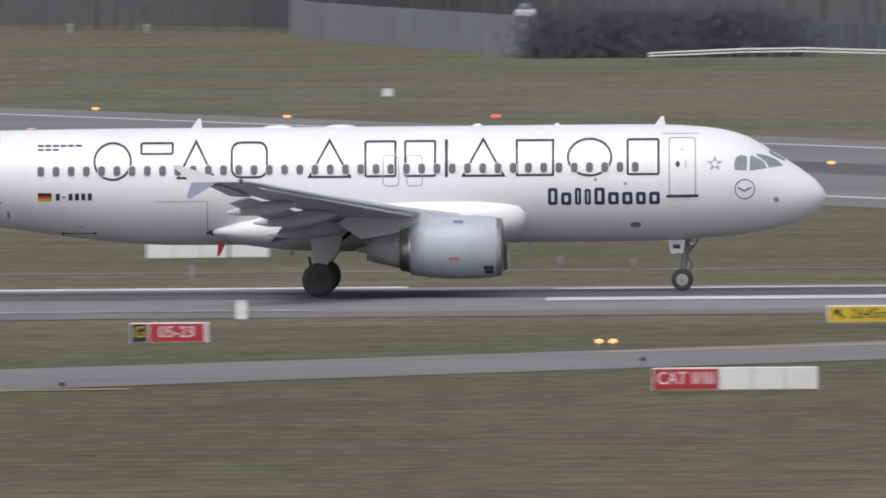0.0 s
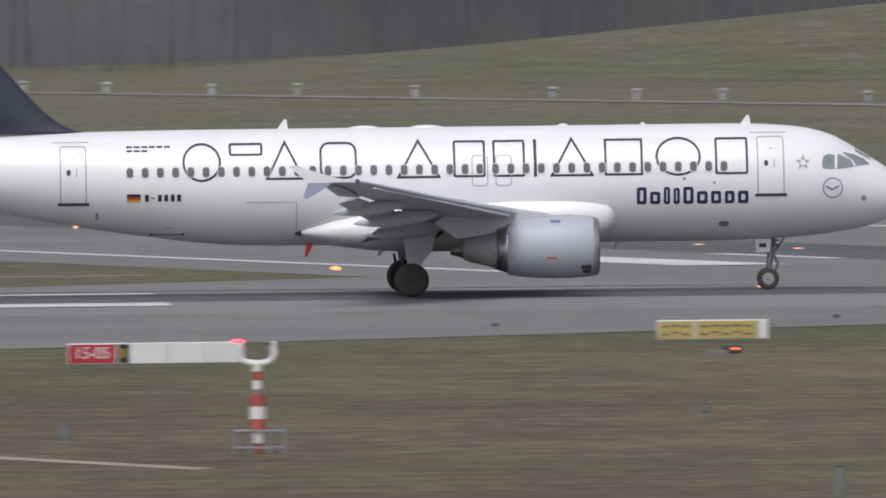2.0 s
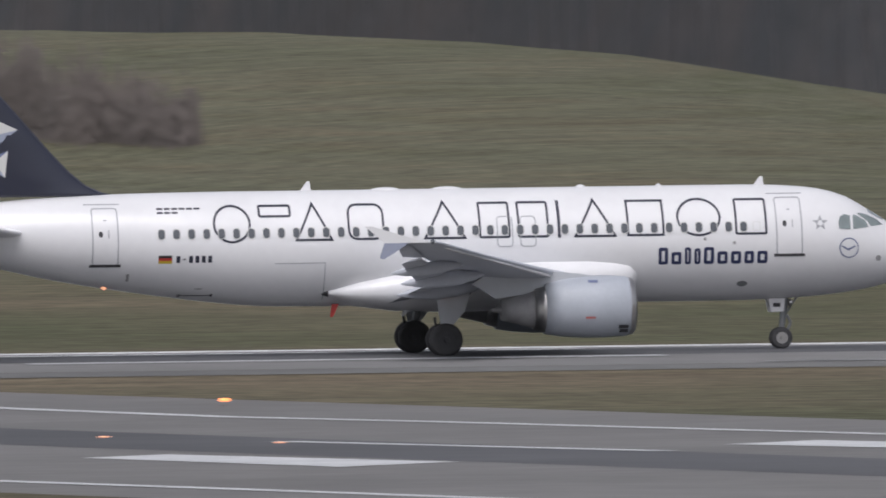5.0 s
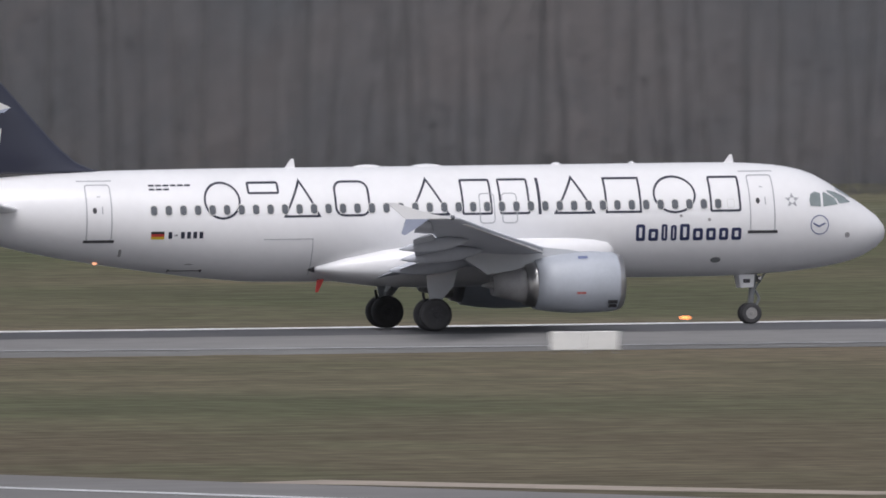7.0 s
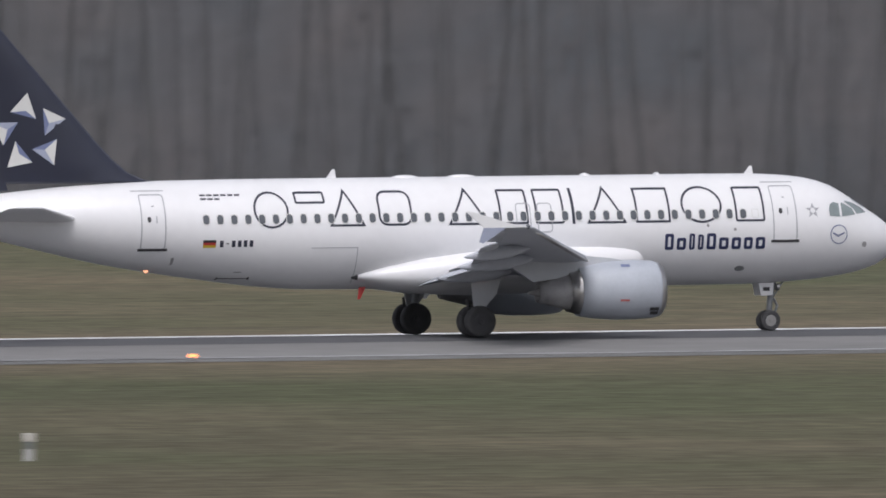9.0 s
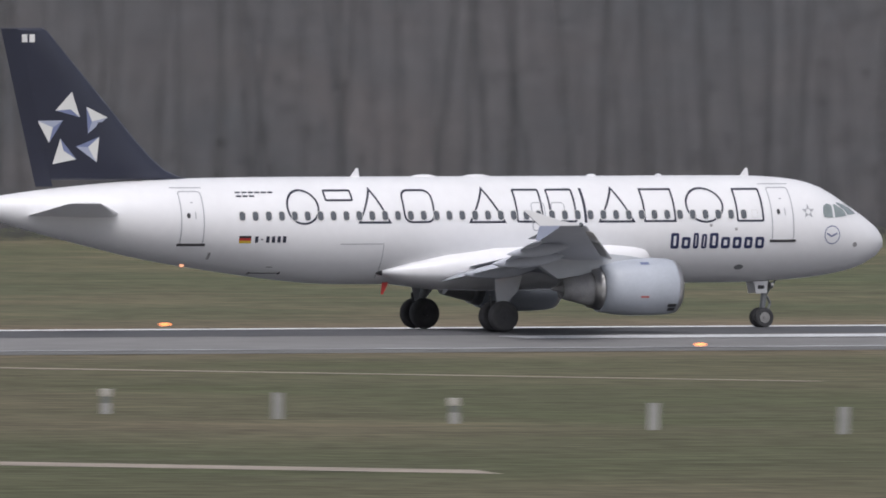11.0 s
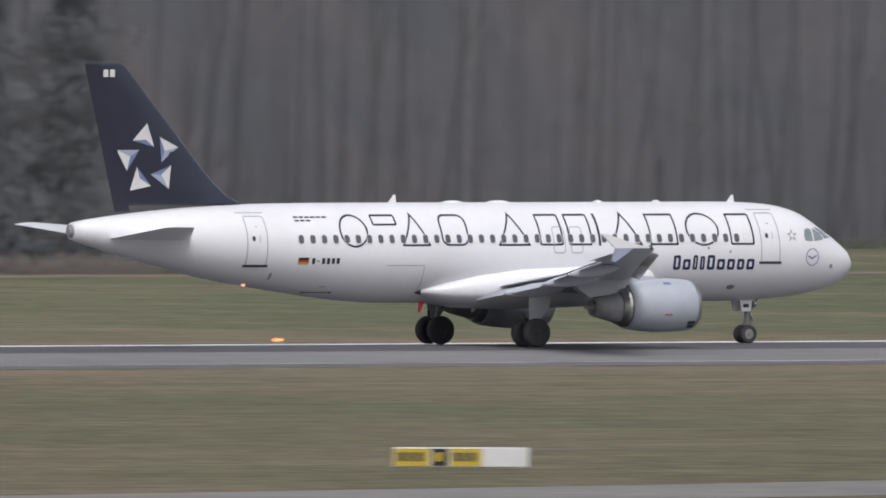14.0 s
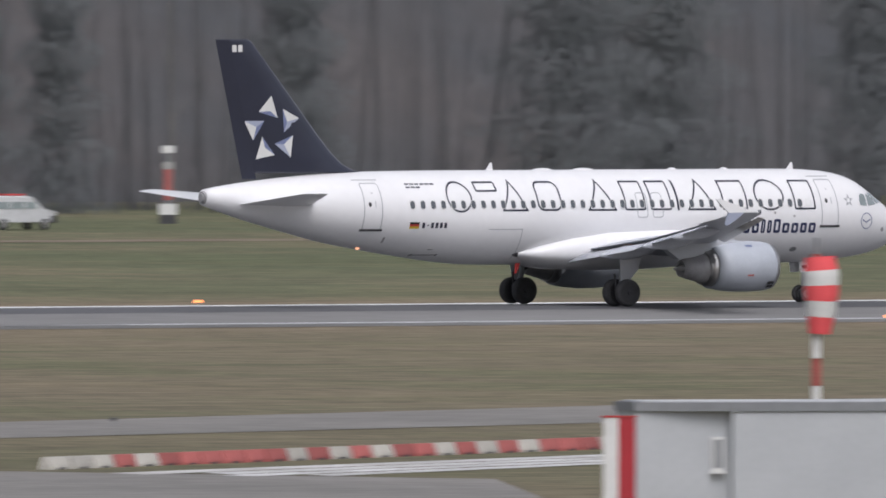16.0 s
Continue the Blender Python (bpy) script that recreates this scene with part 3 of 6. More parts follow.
# ---- the airliner; x forward from its nose, y away from the terrace, z over the runway ----
HULL = [(0.0, 3.29, 3.23, 0.03), (-0.08, 3.52, 2.98, 0.28), (-0.36, 3.87, 2.70, 0.62), (-0.9, 4.27, 2.40, 0.99), (-1.68, 4.76, 2.15, 1.33), (-2.66, 5.36, 1.98, 1.63),
        (-3.65, 5.66, 1.87, 1.81), (-5.0, 5.80, 1.78, 1.93), (-6.5, 5.84, 1.735, 1.975), (-12.0, 5.84, 1.73, 1.975), (-23.0, 5.84, 1.74, 1.975), (-24.8, 5.84, 1.85, 1.965),
        (-26.5, 5.83, 2.05, 1.92), (-29.4, 5.79, 2.47, 1.70), (-31.4, 5.71, 2.83, 1.47), (-33.2, 5.56, 3.25, 1.18), (-35.2, 5.36, 3.74, 0.82), (-36.8, 5.15, 4.20, 0.45), (-37.28, 5.06, 4.36, 0.34)]
HX = np.array([s[0] for s in HULL])


def hull(x):
    """Top, bottom and half width of the fuselage at x, smoothly through the stations."""
    i = int(np.clip(np.searchsorted(-HX, -x) - 1, 0, len(HULL) - 2))
    s = (x - HX[i]) / (HX[i + 1] - HX[i])
    out = []
    for k in (1, 2, 3):
        p = [HULL[j][k] for j in (max(i - 1, 0), i, i + 1, min(i + 2, len(HULL) - 1))]
        q = [HX[j] for j in (max(i - 1, 0), i, i + 1, min(i + 2, len(HULL) - 1))]
        d = HX[i + 1] - HX[i]
        if i < 3:
            out.append(p[1] + (p[2] - p[1]) * s)
            continue
        m0, m1 = (p[2] - p[0]) / (q[2] - q[0]) * d, (p[3] - p[1]) / (q[3] - q[1]) * d
        out.append((2 * s**3 - 3 * s**2 + 1) * p[1] + (s**3 - 2 * s**2 + s) * m0 + (-2 * s**3 + 3 * s**2) * p[2] + (s**3 - s**2) * m1)
    return out


def skin(x, z, lift=0.012):
    """How far the near side of the fuselage lies from its middle at x, z."""
    top, bot, w = hull(max(-37.2, min(-0.02, x)))
    c, r = (top + bot) / 2, (top - bot) / 2
    q = 1 - ((z - c) / r) ** 2
    return w * math.sqrt(max(q, 0.02)) + lift


def decal(name, polys, material, parent, label="", lift=0.012, side=-1, step=0.14, xstep=0.5):
    """Flat outlines in x, z, bent onto the fuselage side."""
    bm = bmesh.new()
    for poly in polys:
        bm.faces.new([bm.verts.new((x, 0, z)) for x, z in poly])
    bmesh.ops.remove_doubles(bm, verts=bm.verts[:], dist=0.0005)
    zs, xs = [v.co.z for v in bm.verts], [v.co.x for v in bm.verts]
    for lo, hi, no, k, st in ((min(zs), max(zs), (0, 0, 1), 2, step), (min(xs), max(xs), (1, 0, 0), 0, xstep)):
        for i in range(1, int((hi - lo) / st) + 1):
            co = [0, 0, 0]
            co[k] = lo + i * st
            bmesh.ops.bisect_plane(bm, geom=bm.verts[:] + bm.edges[:] + bm.faces[:], plane_co=co, plane_no=no)
    for v in bm.verts:
        v.co.y = side * skin(v.co.x, v.co.z, lift)
    bmesh.ops.recalc_face_normals(bm, faces=bm.faces)
    for f in bm.faces:
        if f.normal.y * side < 0:
            f.normal_flip()
    return part(name, bm, material, parent, label)


def rect(x0, x1, z0, z1):
    return [(x0, z0), (x1, z0), (x1, z1), (x0, z1)]


def stroke(pts, w, closed=False):
    """Joined quads of width w along a line in x, z, mitred at its corners."""
    n = len(pts)
    ins, outs = [], []
    for i in range(n):
        a = Vector(pts[i - 1] if i or closed else pts[i])
        c = Vector(pts[(i + 1) % n] if i < n - 1 or closed else pts[i])
        b = Vector(pts[i])
        d0, d1 = (b - a), (c - b)
        d0 = d0.normalized() if d0.length > 1e-6 else d1.normalized()
        d1 = d1.normalized() if d1.length > 1e-6 else d0
        m = (Vector((-d0.y, d0.x)) + Vector((-d1.y, d1.x))).normalized()
        k = w / 2 / max(0.35, m.dot(Vector((-d0.y, d0.x))))
        ins.append(tuple(b - m * k)), outs.append(tuple(b + m * k))
    return [[ins[i], ins[(i + 1) % n], outs[(i + 1) % n], outs[i]] for i in range(n if closed else n - 1)]


def oval(cx, cz, rx, rz, n=28, a0=0.0, a1=360.0):
    k = n if a1 - a0 >= 360 else n + 1
    return [(cx + rx * math.cos(radians(a0 + (a1 - a0) * i / n)), cz + rz * math.sin(radians(a0 + (a1 - a0) * i / n))) for i in range(k)]


def band(cx, cz, rx, rz, w, n=28):
    o, i = oval(cx, cz, rx, rz, n), oval(cx, cz, rx - w, rz - w, n)
    return [[o[k], o[(k + 1) % n], i[(k + 1) % n], i[k]] for k in range(n)]


def rounded(x0, x1, z0, z1, r, n=4):
    pts = []
    for cx, cz, a in ((x1 - r, z1 - r, 0), (x0 + r, z1 - r, 90), (x0 + r, z0 + r, 180), (x1 - r, z0 + r, 270)):
        pts += [(cx + r * math.cos(radians(a + 90 * k / n)), cz + r * math.sin(radians(a + 90 * k / n))) for k in range(n + 1)]
    return pts


def frame_of(x0, x1, z0, z1, r, w):
    o, i = rounded(x0, x1, z0, z1, r), rounded(x0 + w, x1 - w, z0 + w, z1 - w, max(r - w, 0.01))
    n = len(o)
    return [[o[k], o[(k + 1) % n], i[(k + 1) % n], i[k]] for k in range(n)]


def airfoil(chord, thick, n=9):
    """Points round a wing section: x back from the leading edge, z."""
    up, lo = [], []
    for i in range(n + 1):
        s = (1 - math.cos(math.pi * i / n)) / 2
        t = thick * 5 * (0.2969 * math.sqrt(s) - 0.126 * s - 0.3516 * s * s + 0.2843 * s**3 - 0.1015 * s**4)
        camber = 0.02 * 4 * s * (1 - s)
        up.append((s * chord, (camber + t) * chord)), lo.append((s * chord, (camber - t) * chord))
    return up + lo[-2:0:-1]


def panel(bm, stations):
    """Lofts sections: (y, x of the leading edge, chord, thickness, z)."""
    return loft(bm, [[(x - px, y, z + pz) for px, pz in airfoil(c, t)] for y, x, c, t, z in stations])


def wheel(name, parent, at, r, width, rim_label):
    """A tyre with a rim, as a part that turns on its axle."""
    prof = [(0.55 * r, -width * 0.42), (0.8 * r, -width * 0.5), (0.95 * r, -width * 0.42), (r, -width * 0.22), (r, width * 0.22), (0.95 * r, width * 0.42), (0.8 * r, width * 0.5), (0.55 * r, width * 0.42)]
    bm = bmesh.new()
    rings = [[(q * math.cos(2 * math.pi * k / 32), y, q * math.sin(2 * math.pi * k / 32)) for q, y in prof] for k in range(32)]
    vs = [[bm.verts.new(p) for p in ring] for ring in rings]
    for k in range(32):
        for j in range(len(prof) - 1):
            bm.faces.new((vs[k][j], vs[k][j + 1], vs[(k + 1) % 32][j + 1], vs[(k + 1) % 32][j]))
    bmesh.ops.recalc_face_normals(bm, faces=bm.faces)
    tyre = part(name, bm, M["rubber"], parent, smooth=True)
    tyre.location = at
    bm = bmesh.new()
    rod(bm, (0, -width * 0.36, 0), (0, width * 0.36, 0), 0.56 * r, n=24)
    for s in (-1, 1):
        rod(bm, (0, s * width * 0.3, 0), (0, s * width * 0.47, 0), 0.22 * r, 0.15 * r, n=12)
        for k in range(9):
            a = 2 * math.pi * k / 9
            rod(bm, (0.39 * r * math.cos(a), s * width * 0.34, 0.39 * r * math.sin(a)), (0.39 * r * math.cos(a), s * width * 0.40, 0.39 * r * math.sin(a)), 0.075 * r, n=6)
    part("rim", bm, M["metal"] if "pale" in rim_label else M["dark"], tyre, rim_label)
    return tyre


def make_airliner():
    jet = thing("airliner", (PLANE_X[0][1], D, 0), "white twin-engine airliner with a dark blue tail rolling along the runway", "aircraft")
    # fuselage
    bm = bmesh.new()
    xs = [0.0, -0.03, -0.08, -0.2, -0.36, -0.6, -0.9, -1.3] + [-1.7 - 0.5 * i for i in range(11)] + [-7.5 - 1.5 * i for i in range(11)] + [-23.5 - 0.6 * i for i in range(23)] + [-37.28]
    rings = []
    for x in xs:
        top, bot, w = hull(x)
        c, r = (top + bot) / 2, (top - bot) / 2
        rings.append([(x, w * math.sin(2 * math.pi * k / 72), c + r * math.cos(2 * math.pi * k / 72)) for k in range(72)])
    loft(bm, rings)
    part("fuselage", bm, M["white"], jet, "glossy white fuselage skin", True)
    bm = bmesh.new()
    rod(bm, (-37.26, 0, 4.71), (-37.34, 0, 4.70), 0.30, 0.27, n=20)
    rod(bm, (-37.33, 0, 4.70), (-37.42, 0, 4.70), 0.20, 0.18, n=16)
    part("auxiliary_exhaust", bm, M["hot"], jet, "dark metal tail exhaust")
    # wing-to-body fairing
    bm = bmesh.new()
    fair = [(-10.42, 2.45, 1.3, 2.85), (-10.5, 2.15, 1.75, 3.15), (-10.75, 1.9, 2.02, 3.36), (-11.3, 1.72, 2.14, 3.48), (-12.2, 1.60, 2.22, 3.55), (-14.0, 1.5, 2.28, 3.54), (-17.0, 1.46, 2.28, 3.40),
            (-19.0, 1.53, 2.16, 3.08), (-20.4, 1.72, 1.85, 2.76), (-21.3, 1.98, 1.45, 2.47), (-21.75, 2.12, 1.15, 2.33)]
    rings = []
    for x, b, w, t in fair:
        c, r = (t + b) / 2, (t - b) / 2
        rings.append([(x, w * math.copysign(abs(math.sin(a)) ** 0.75, math.sin(a)), c + r * math.copysign(abs(math.cos(a)) ** 0.8, math.cos(a))) for a in [2 * math.pi * k / 48 for k in range(48)]])
    loft(bm, rings)
    part("belly_fairing", bm, M["white"], jet, "", True)
    for s in (-1, 1):
        bm = bmesh.new()
        rod(bm, (-21.45, s * 1.22, 2.23), (-21.85, s * 1.12, 2.24), 0.16, 0.05, n=12)
        part("fairing_light", bm, M["dark"], jet)
    # wings, with slats and flaps set for take-off
    for s in (-1, 1):
        bm = bmesh.new()
        sec = [(s * 0.5, -11.35, 7.0, 0.145, 2.25), (s * 1.95, -12.05, 6.2, 0.14, 2.38), (s * 6.4, -14.35, 3.55, 0.12, 2.93), (s * 11.5, -17.0, 2.45, 0.11, 3.50), (s * 16.6, -19.65, 1.55, 0.105, 4.13), (s * 16.95, -19.95, 1.2, 0.08, 4.17)]
        panel(bm, sec)
        wing = part("wing", bm, M["wing"], jet, "pale grey swept wing", True)
        for y0, y1, x0, x1, c0, c1, z0, z1 in ((2.2, 6.3, -17.95, -17.75, 1.55, 1.25, 2.22, 2.72), (6.4, 13.0, -17.75, -19.85, 1.2, 0.75, 2.76, 3.55)):
            bm = bmesh.new()
            rings = []
            for y, x, c, z in ((y0, x0, c0, z0), (y1, x1, c1, z1)):
                rings.append([(x - px * 0.96 - pz * 0.2, s * y, z - px * 0.25 + pz) for px, pz in airfoil(c, 0.13)])
            loft(bm, rings)
            part("flap", bm, M["wing"], wing, "", True)
        bm = bmesh.new()
        loft(bm, [[(x - px, s * y, z + pz) for px, pz in airfoil(c, 0.12)] for y, x, c, z in ((13.1, -19.8, 0.75, 3.62), (16.4, -20.7, 0.5, 4.04))])
        part("aileron", bm, M["wing"], wing, "", True)
        bm = bmesh.new()
        loft(bm, [[(x - px * 0.9 + 0.1, s * y, z - 0.18 + px * 0.22 + pz) for px, pz in airfoil(c, 0.2)] for y, x, c, z in ((6.9, -14.45, 0.62, 2.95), (16.2, -19.3, 0.38, 4.05))])
        part("slat", bm, M["metal"], wing, "bare metal leading edge slat", True)
        for y, xf, xr, z, r in ((4.6, -16.4, -19.5, 2.33, 0.24), (8.2, -16.9, -19.9, 2.78, 0.22), (11.6, -18.2, -20.75, 3.20, 0.19)):
            bm = bmesh.new()
            rings = []
            for q, w in ((0, 0.06), (0.1, 0.55), (0.3, 0.95), (0.55, 1.0), (0.8, 0.65), (0.95, 0.25), (1, 0.05)):
                x, zz = xf + (xr - xf) * q, z + 0.12 - 0.30 * q
                rings.append([(x, s * y + 0.7 * r * w * math.sin(2 * math.pi * k / 14), zz + 1.25 * r * w * math.cos(2 * math.pi * k / 14)) for k in range(14)])
            loft(bm, rings)
            part("flap_track_fairing", bm, M["wing"], wing, "pointed grey fairing under the wing", True)
        bm = bmesh.new()
        # lower fence takes steel blue, the shade of its inner face put into colour
        for out, nm, mm, lb in (([(-19.95, 4.17), (-20.9, 4.36), (-22.2, 4.76), (-22.42, 4.75), (-21.75, 4.17)], "wingtip_fence", "white", "white upper wingtip fence"),
                                ([(-20.9, 4.165), (-21.75, 4.165), (-21.92, 3.66), (-21.80, 3.60), (-21.35, 3.86)], "wingtip_fence", "steel", "lower wingtip fence, steel blue for its shaded inner face")):
            bm = bmesh.new()
            loft(bm, [[(x, s * (17.0 + d), z) for x, z in out] for d in (-0.035, 0.035)])
            part(nm, bm, M[mm], wing, lb)
        bm = bmesh.new()
        bmesh.ops.create_uvsphere(bm, u_segments=10, v_segments=6, radius=0.09, matrix=Matrix.Translation((-20.05, s * 16.98, 4.2)))
        part("navigation_light", bm, M["pane"], wing)
        # engine
        pod = part("engine_nacelle", loft(bmesh.new(), [[(x, s * 5.75 + r * math.sin(2 * math.pi * k / 40), zc + 1.0 * r * math.cos(2 * math.pi * k / 40)) for k in range(40)] for x, r, zc in
                   ((-12.0, 0.80, 1.68), (-11.5, 0.80, 1.68), (-11.32, 0.85, 1.68), (-11.25, 0.92, 1.68), (-11.32, 0.99, 1.68), (-11.6, 1.06, 1.68), (-12.3, 1.10, 1.68), (-13.1, 1.09, 1.67), (-13.8, 1.02, 1.65), (-14.45, 0.89, 1.62), (-14.44, 0.84, 1.62), (-13.9, 0.84, 1.62))], cap=False),
                   M["cowl"], jet, "pale blue-grey engine nacelle", True)
        lip = [[(x, s * 5.75 + r * math.sin(2 * math.pi * k / 40), 1.68 + r * math.cos(2 * math.pi * k / 40)) for k in range(40)] for x, r in ((-11.5, 0.795), (-11.31, 0.84), (-11.235, 0.92), (-11.31, 0.998), (-11.45, 1.032))]
        part("intake_lip", loft(bmesh.new(), lip, cap=False), M["metal"], pod, "polished metal intake lip", True)
        bm = bmesh.new()
        rod(bm, (-12.0, s * 5.75, 1.68), (-12.06, s * 5.75, 1.68), 0.81, n=32)
        rod(bm, (-11.55, s * 5.75, 1.68), (-12.0, s * 5.75, 1.68), 0.03, 0.26, n=16)
        for k in range(24):
            a = 2 * math.pi * k / 24
            box(bm, -12.02, -11.94, s * 5.75 + 0.5 * math.cos(a) - 0.03, s * 5.75 + 0.5 * math.cos(a) + 0.03, 1.68 + 0.5 * math.sin(a) - 0.03, 1.68 + 0.5 * math.sin(a) + 0.03)
        part("fan", bm, M["dark"], pod, "dark fan behind the intake")
        core = [[(x, s * 5.75 + r * math.sin(2 * math.pi * k / 32), zc + r * math.cos(2 * math.pi * k / 32)) for k in range(32)] for x, r, zc in
                ((-13.8, 0.70, 1.62), (-14.75, 0.68, 1.62), (-15.15, 0.58, 1.61), (-15.6, 0.46, 1.60), (-15.98, 0.36, 1.60), (-15.93, 0.31, 1.60), (-15.3, 0.28, 1.60))]
        part("core_nozzle", loft(bmesh.new(), core), M["hot"], pod, "heat-stained dark metal nozzle", True)
        ring = [[(x, s * 5.75 + r * math.sin(2 * math.pi * k / 32), 1.62 + r * math.cos(2 * math.pi * k / 32)) for k in range(32)] for x, r in ((-14.0, 0.80), (-14.45, 0.82), (-14.82, 0.735), (-14.80, 0.69))]
        part("fan_exhaust_ring", loft(bmesh.new(), ring, cap=False), M["metal"], pod, "bare metal exhaust ring", True)
        part("exhaust_plug", rod(bmesh.new(), (-15.3, s * 5.75, 1.60), (-16.35, s * 5.75, 1.60), 0.27, 0.04, n=20), M["hot"], pod, "", True)
        bm = bmesh.new()
        loft(bm, [[(x, s * 5.75 + d, z) for x, z in ((-12.5, 2.72), (-13.2, 2.85), (-14.6, 2.98), (-16.5, 2.85), (-17.0, 2.55), (-16.2, 2.0), (-15.0, 2.15), (-13.4, 2.55))] for d in (-0.2, 0.2)])
        part("pylon", bm, M["belly"], pod, "grey pylon holding the engine under the wing")
        for x0, x1, a0, a1 in ((-12.95, -12.6, 50, 58), (-11.9, -11.55, -44, -36), (-11.85, -11.55, -56, -46), (-13.1, -12.75, -22, -18)):
            bm = bmesh.new()
            bm.faces.new([bm.verts.new((x, s * 5.75 + s * 1.11 * math.cos(radians(a)), 1.68 + 1.11 * math.sin(radians(a)))) for x, a in ((x0, a0), (x1, a0), (x1, a1), (x0, a1))])
            part("cowl_marking", bm, M["fadedred"] if a0 == -22 else M["slate"] if a0 > 0 else M["dark"], pod, "small dark placard on the cowling")
        # tailplane
        bm = bmesh.new()
        panel(bm, [(s * 0.5, -31.9, 3.9, 0.10, 4.38), (s * 1.2, -32.3, 3.55, 0.10, 4.46), (s * 6.1, -35.05, 1.35, 0.09, 4.92), (s * 6.22, -35.3, 1.0, 0.05, 4.93)])
        # grey tailplane given white, its dim underside lifted in place of haze
        part("tailplane", bm, M["white"], jet, "grey horizontal tailplane, whitened in place of haze on its underside", True)
        # main gear
        leg = part("main_gear_leg", rod(bmesh.new(), (-17.4, s * 3.6, 2.5), (-17.71, s * 3.795, 0.6), 0.16, 0.12, n=14), M["galv"], jet, "grey steel landing gear leg")
        bm = bmesh.new()
        rod(bm, (-17.71, s * 3.795 - 0.62, 0.585), (-17.71, s * 3.795 + 0.62, 0.585), 0.08, n=10)
        rod(bm, (-17.6, s * 3.75, 1.4), (-16.6, s * 2.6, 2.2), 0.07, n=8)
        rod(bm, (-17.95, s * 3.79, 0.75), (-18.05, s * 3.75, 1.35), 0.05, n=8)
        part("side_brace", bm, M["dark"], leg)
        bm = bmesh.new()
        loft(bm, [[(x, s * (3.95 + 0.20 * (z - 0.9) / 1.5) + d, z) for x, z in ((-18.05, 2.5), (-16.75, 2.5), (-17.0, 1.55), (-17.45, 1.02), (-17.85, 1.02), (-17.95, 1.6))] for d in (-0.03, 0.03)])
        part("gear_leg_door", bm, M["belly"], leg, "grey gear door on the leg")
        for d in (-0.465, 0.465):
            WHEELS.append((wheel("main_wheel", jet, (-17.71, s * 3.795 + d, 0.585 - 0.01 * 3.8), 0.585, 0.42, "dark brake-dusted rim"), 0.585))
    # fin with a curved root and rudder
    bm = bmesh.new()
    lead = [(-28.6, 5.74), (-29.3, 5.86), (-29.9, 6.12), (-30.5, 6.62), (-31.2, 7.36), (-32.1, 8.40), (-33.5, 10.0), (-34.75, 11.42), (-34.95, 11.53)]
    rows_ = []
    for x, z in lead:
        te = -35.22 - (z - 5.47) * (36.66 - 35.22) / 6.06
        c = x - te
        rows_.append([(x - px, pz - 0.0, z) for px, pz in [(p, q - 0.02 * 4 * (p / c) * (1 - p / c) * c) for p, q in airfoil(c, 0.095 if z > 6 else 0.085)]])
    loft(bm, rows_)
    fin = part("fin", bm, M["navy"], jet, "dark blue tail fin with a ring of pyramid shapes", True)
    bm = bmesh.new()
    loft(bm, [[(-35.2 - (z - 5.47) * 0.2376 + x, y, z) for x, y in ((-0.02, 0.0), (0.32 * 2, 0.11), (0.32 * 2, -0.11))] for z in (5.50, 11.50)])
    part("rudder_edge", bm, M["navy"], fin)
    cx, cz = -33.74, 7.60
    tones = (M["silver"], M["steel"], M["slate"])

    def fin_y(x, z):
        te = -35.22 - (z - 5.47) * 0.2376
        le = np.interp(z, [p[1] for p in lead], [p[0] for p in lead])
        c, s = le - te, (le - x) / (le - te)
        return 0.095 * 5 * (0.2969 * math.sqrt(s) - 0.126 * s - 0.3516 * s * s + 0.2843 * s**3 - 0.1015 * s**4) * c + 0.015
    for k in range(5):
        c, s_ = math.cos(radians(72 * k)), math.sin(radians(72 * k))
        spin = lambda x, z: (cx + x * c - z * s_, cz + x * s_ + z * c)
        tip, b0, b1, mid = spin(-0.06, 1.50), spin(-0.72, 0.79), spin(0.26, 0.53), spin(-0.12, 0.83)
        for tri, mm in (((tip, b0, mid), 0), ((tip, mid, b1), 0 if k in (0, 2) else 1), ((mid, b0, b1), 2)):
            for s in (-1, 1):
                bm = bmesh.new()
                bm.faces.new([bm.verts.new((x, s * fin_y(x, z), z)) for x, z in tri])
                part("pyramid_face", bm, tones[mm], fin)
    for i in range(2):
        for s in (-1, 1):
            bm = bmesh.new()
            x0 = -35.82 + i * 0.30
            bm.faces.new([bm.verts.new((x, s * fin_y(x, z), z)) for x, z in rect(x0, x0 + 0.22, 10.98, 11.28)])
            part("marking_bar", bm, M["signwhite"], fin, "short white marking bar")
    # nose gear
    leg = part("nose_gear_leg", rod(bmesh.new(), (-4.86, 0, 2.1), (-5.06, 0, 0.42), 0.14, 0.10, n=12), M["galv"], jet, "grey steel nose gear leg")
    bm = bmesh.new()
    rod(bm, (-5.06, -0.34, 0.38), (-5.06, 0.34, 0.38), 0.05, n=8)
    rod(bm, (-4.93, 0, 1.15), (-4.45, 0, 1.85), 0.035, n=8)
    rod(bm, (-4.82, 0, 0.62), (-4.70, 0, 0.92), 0.05, n=8), rod(bm, (-4.70, 0, 0.92), (-4.84, 0, 1.2), 0.05, n=8)
    part("drag_brace", bm, M["galv"], leg)
    for s in (-1, 1):
        bm = bmesh.new()
        loft(bm, [[(x, s * 0.36 + d, z) for x, z in ((-5.55, 1.78), (-4.95, 1.78), (-5.0, 1.32), (-5.45, 1.30))] for d in (-0.015, 0.015)])
        part("nose_gear_door", bm, M["white"], leg, "white nose gear door with a marking bar")
        bm = bmesh.new()
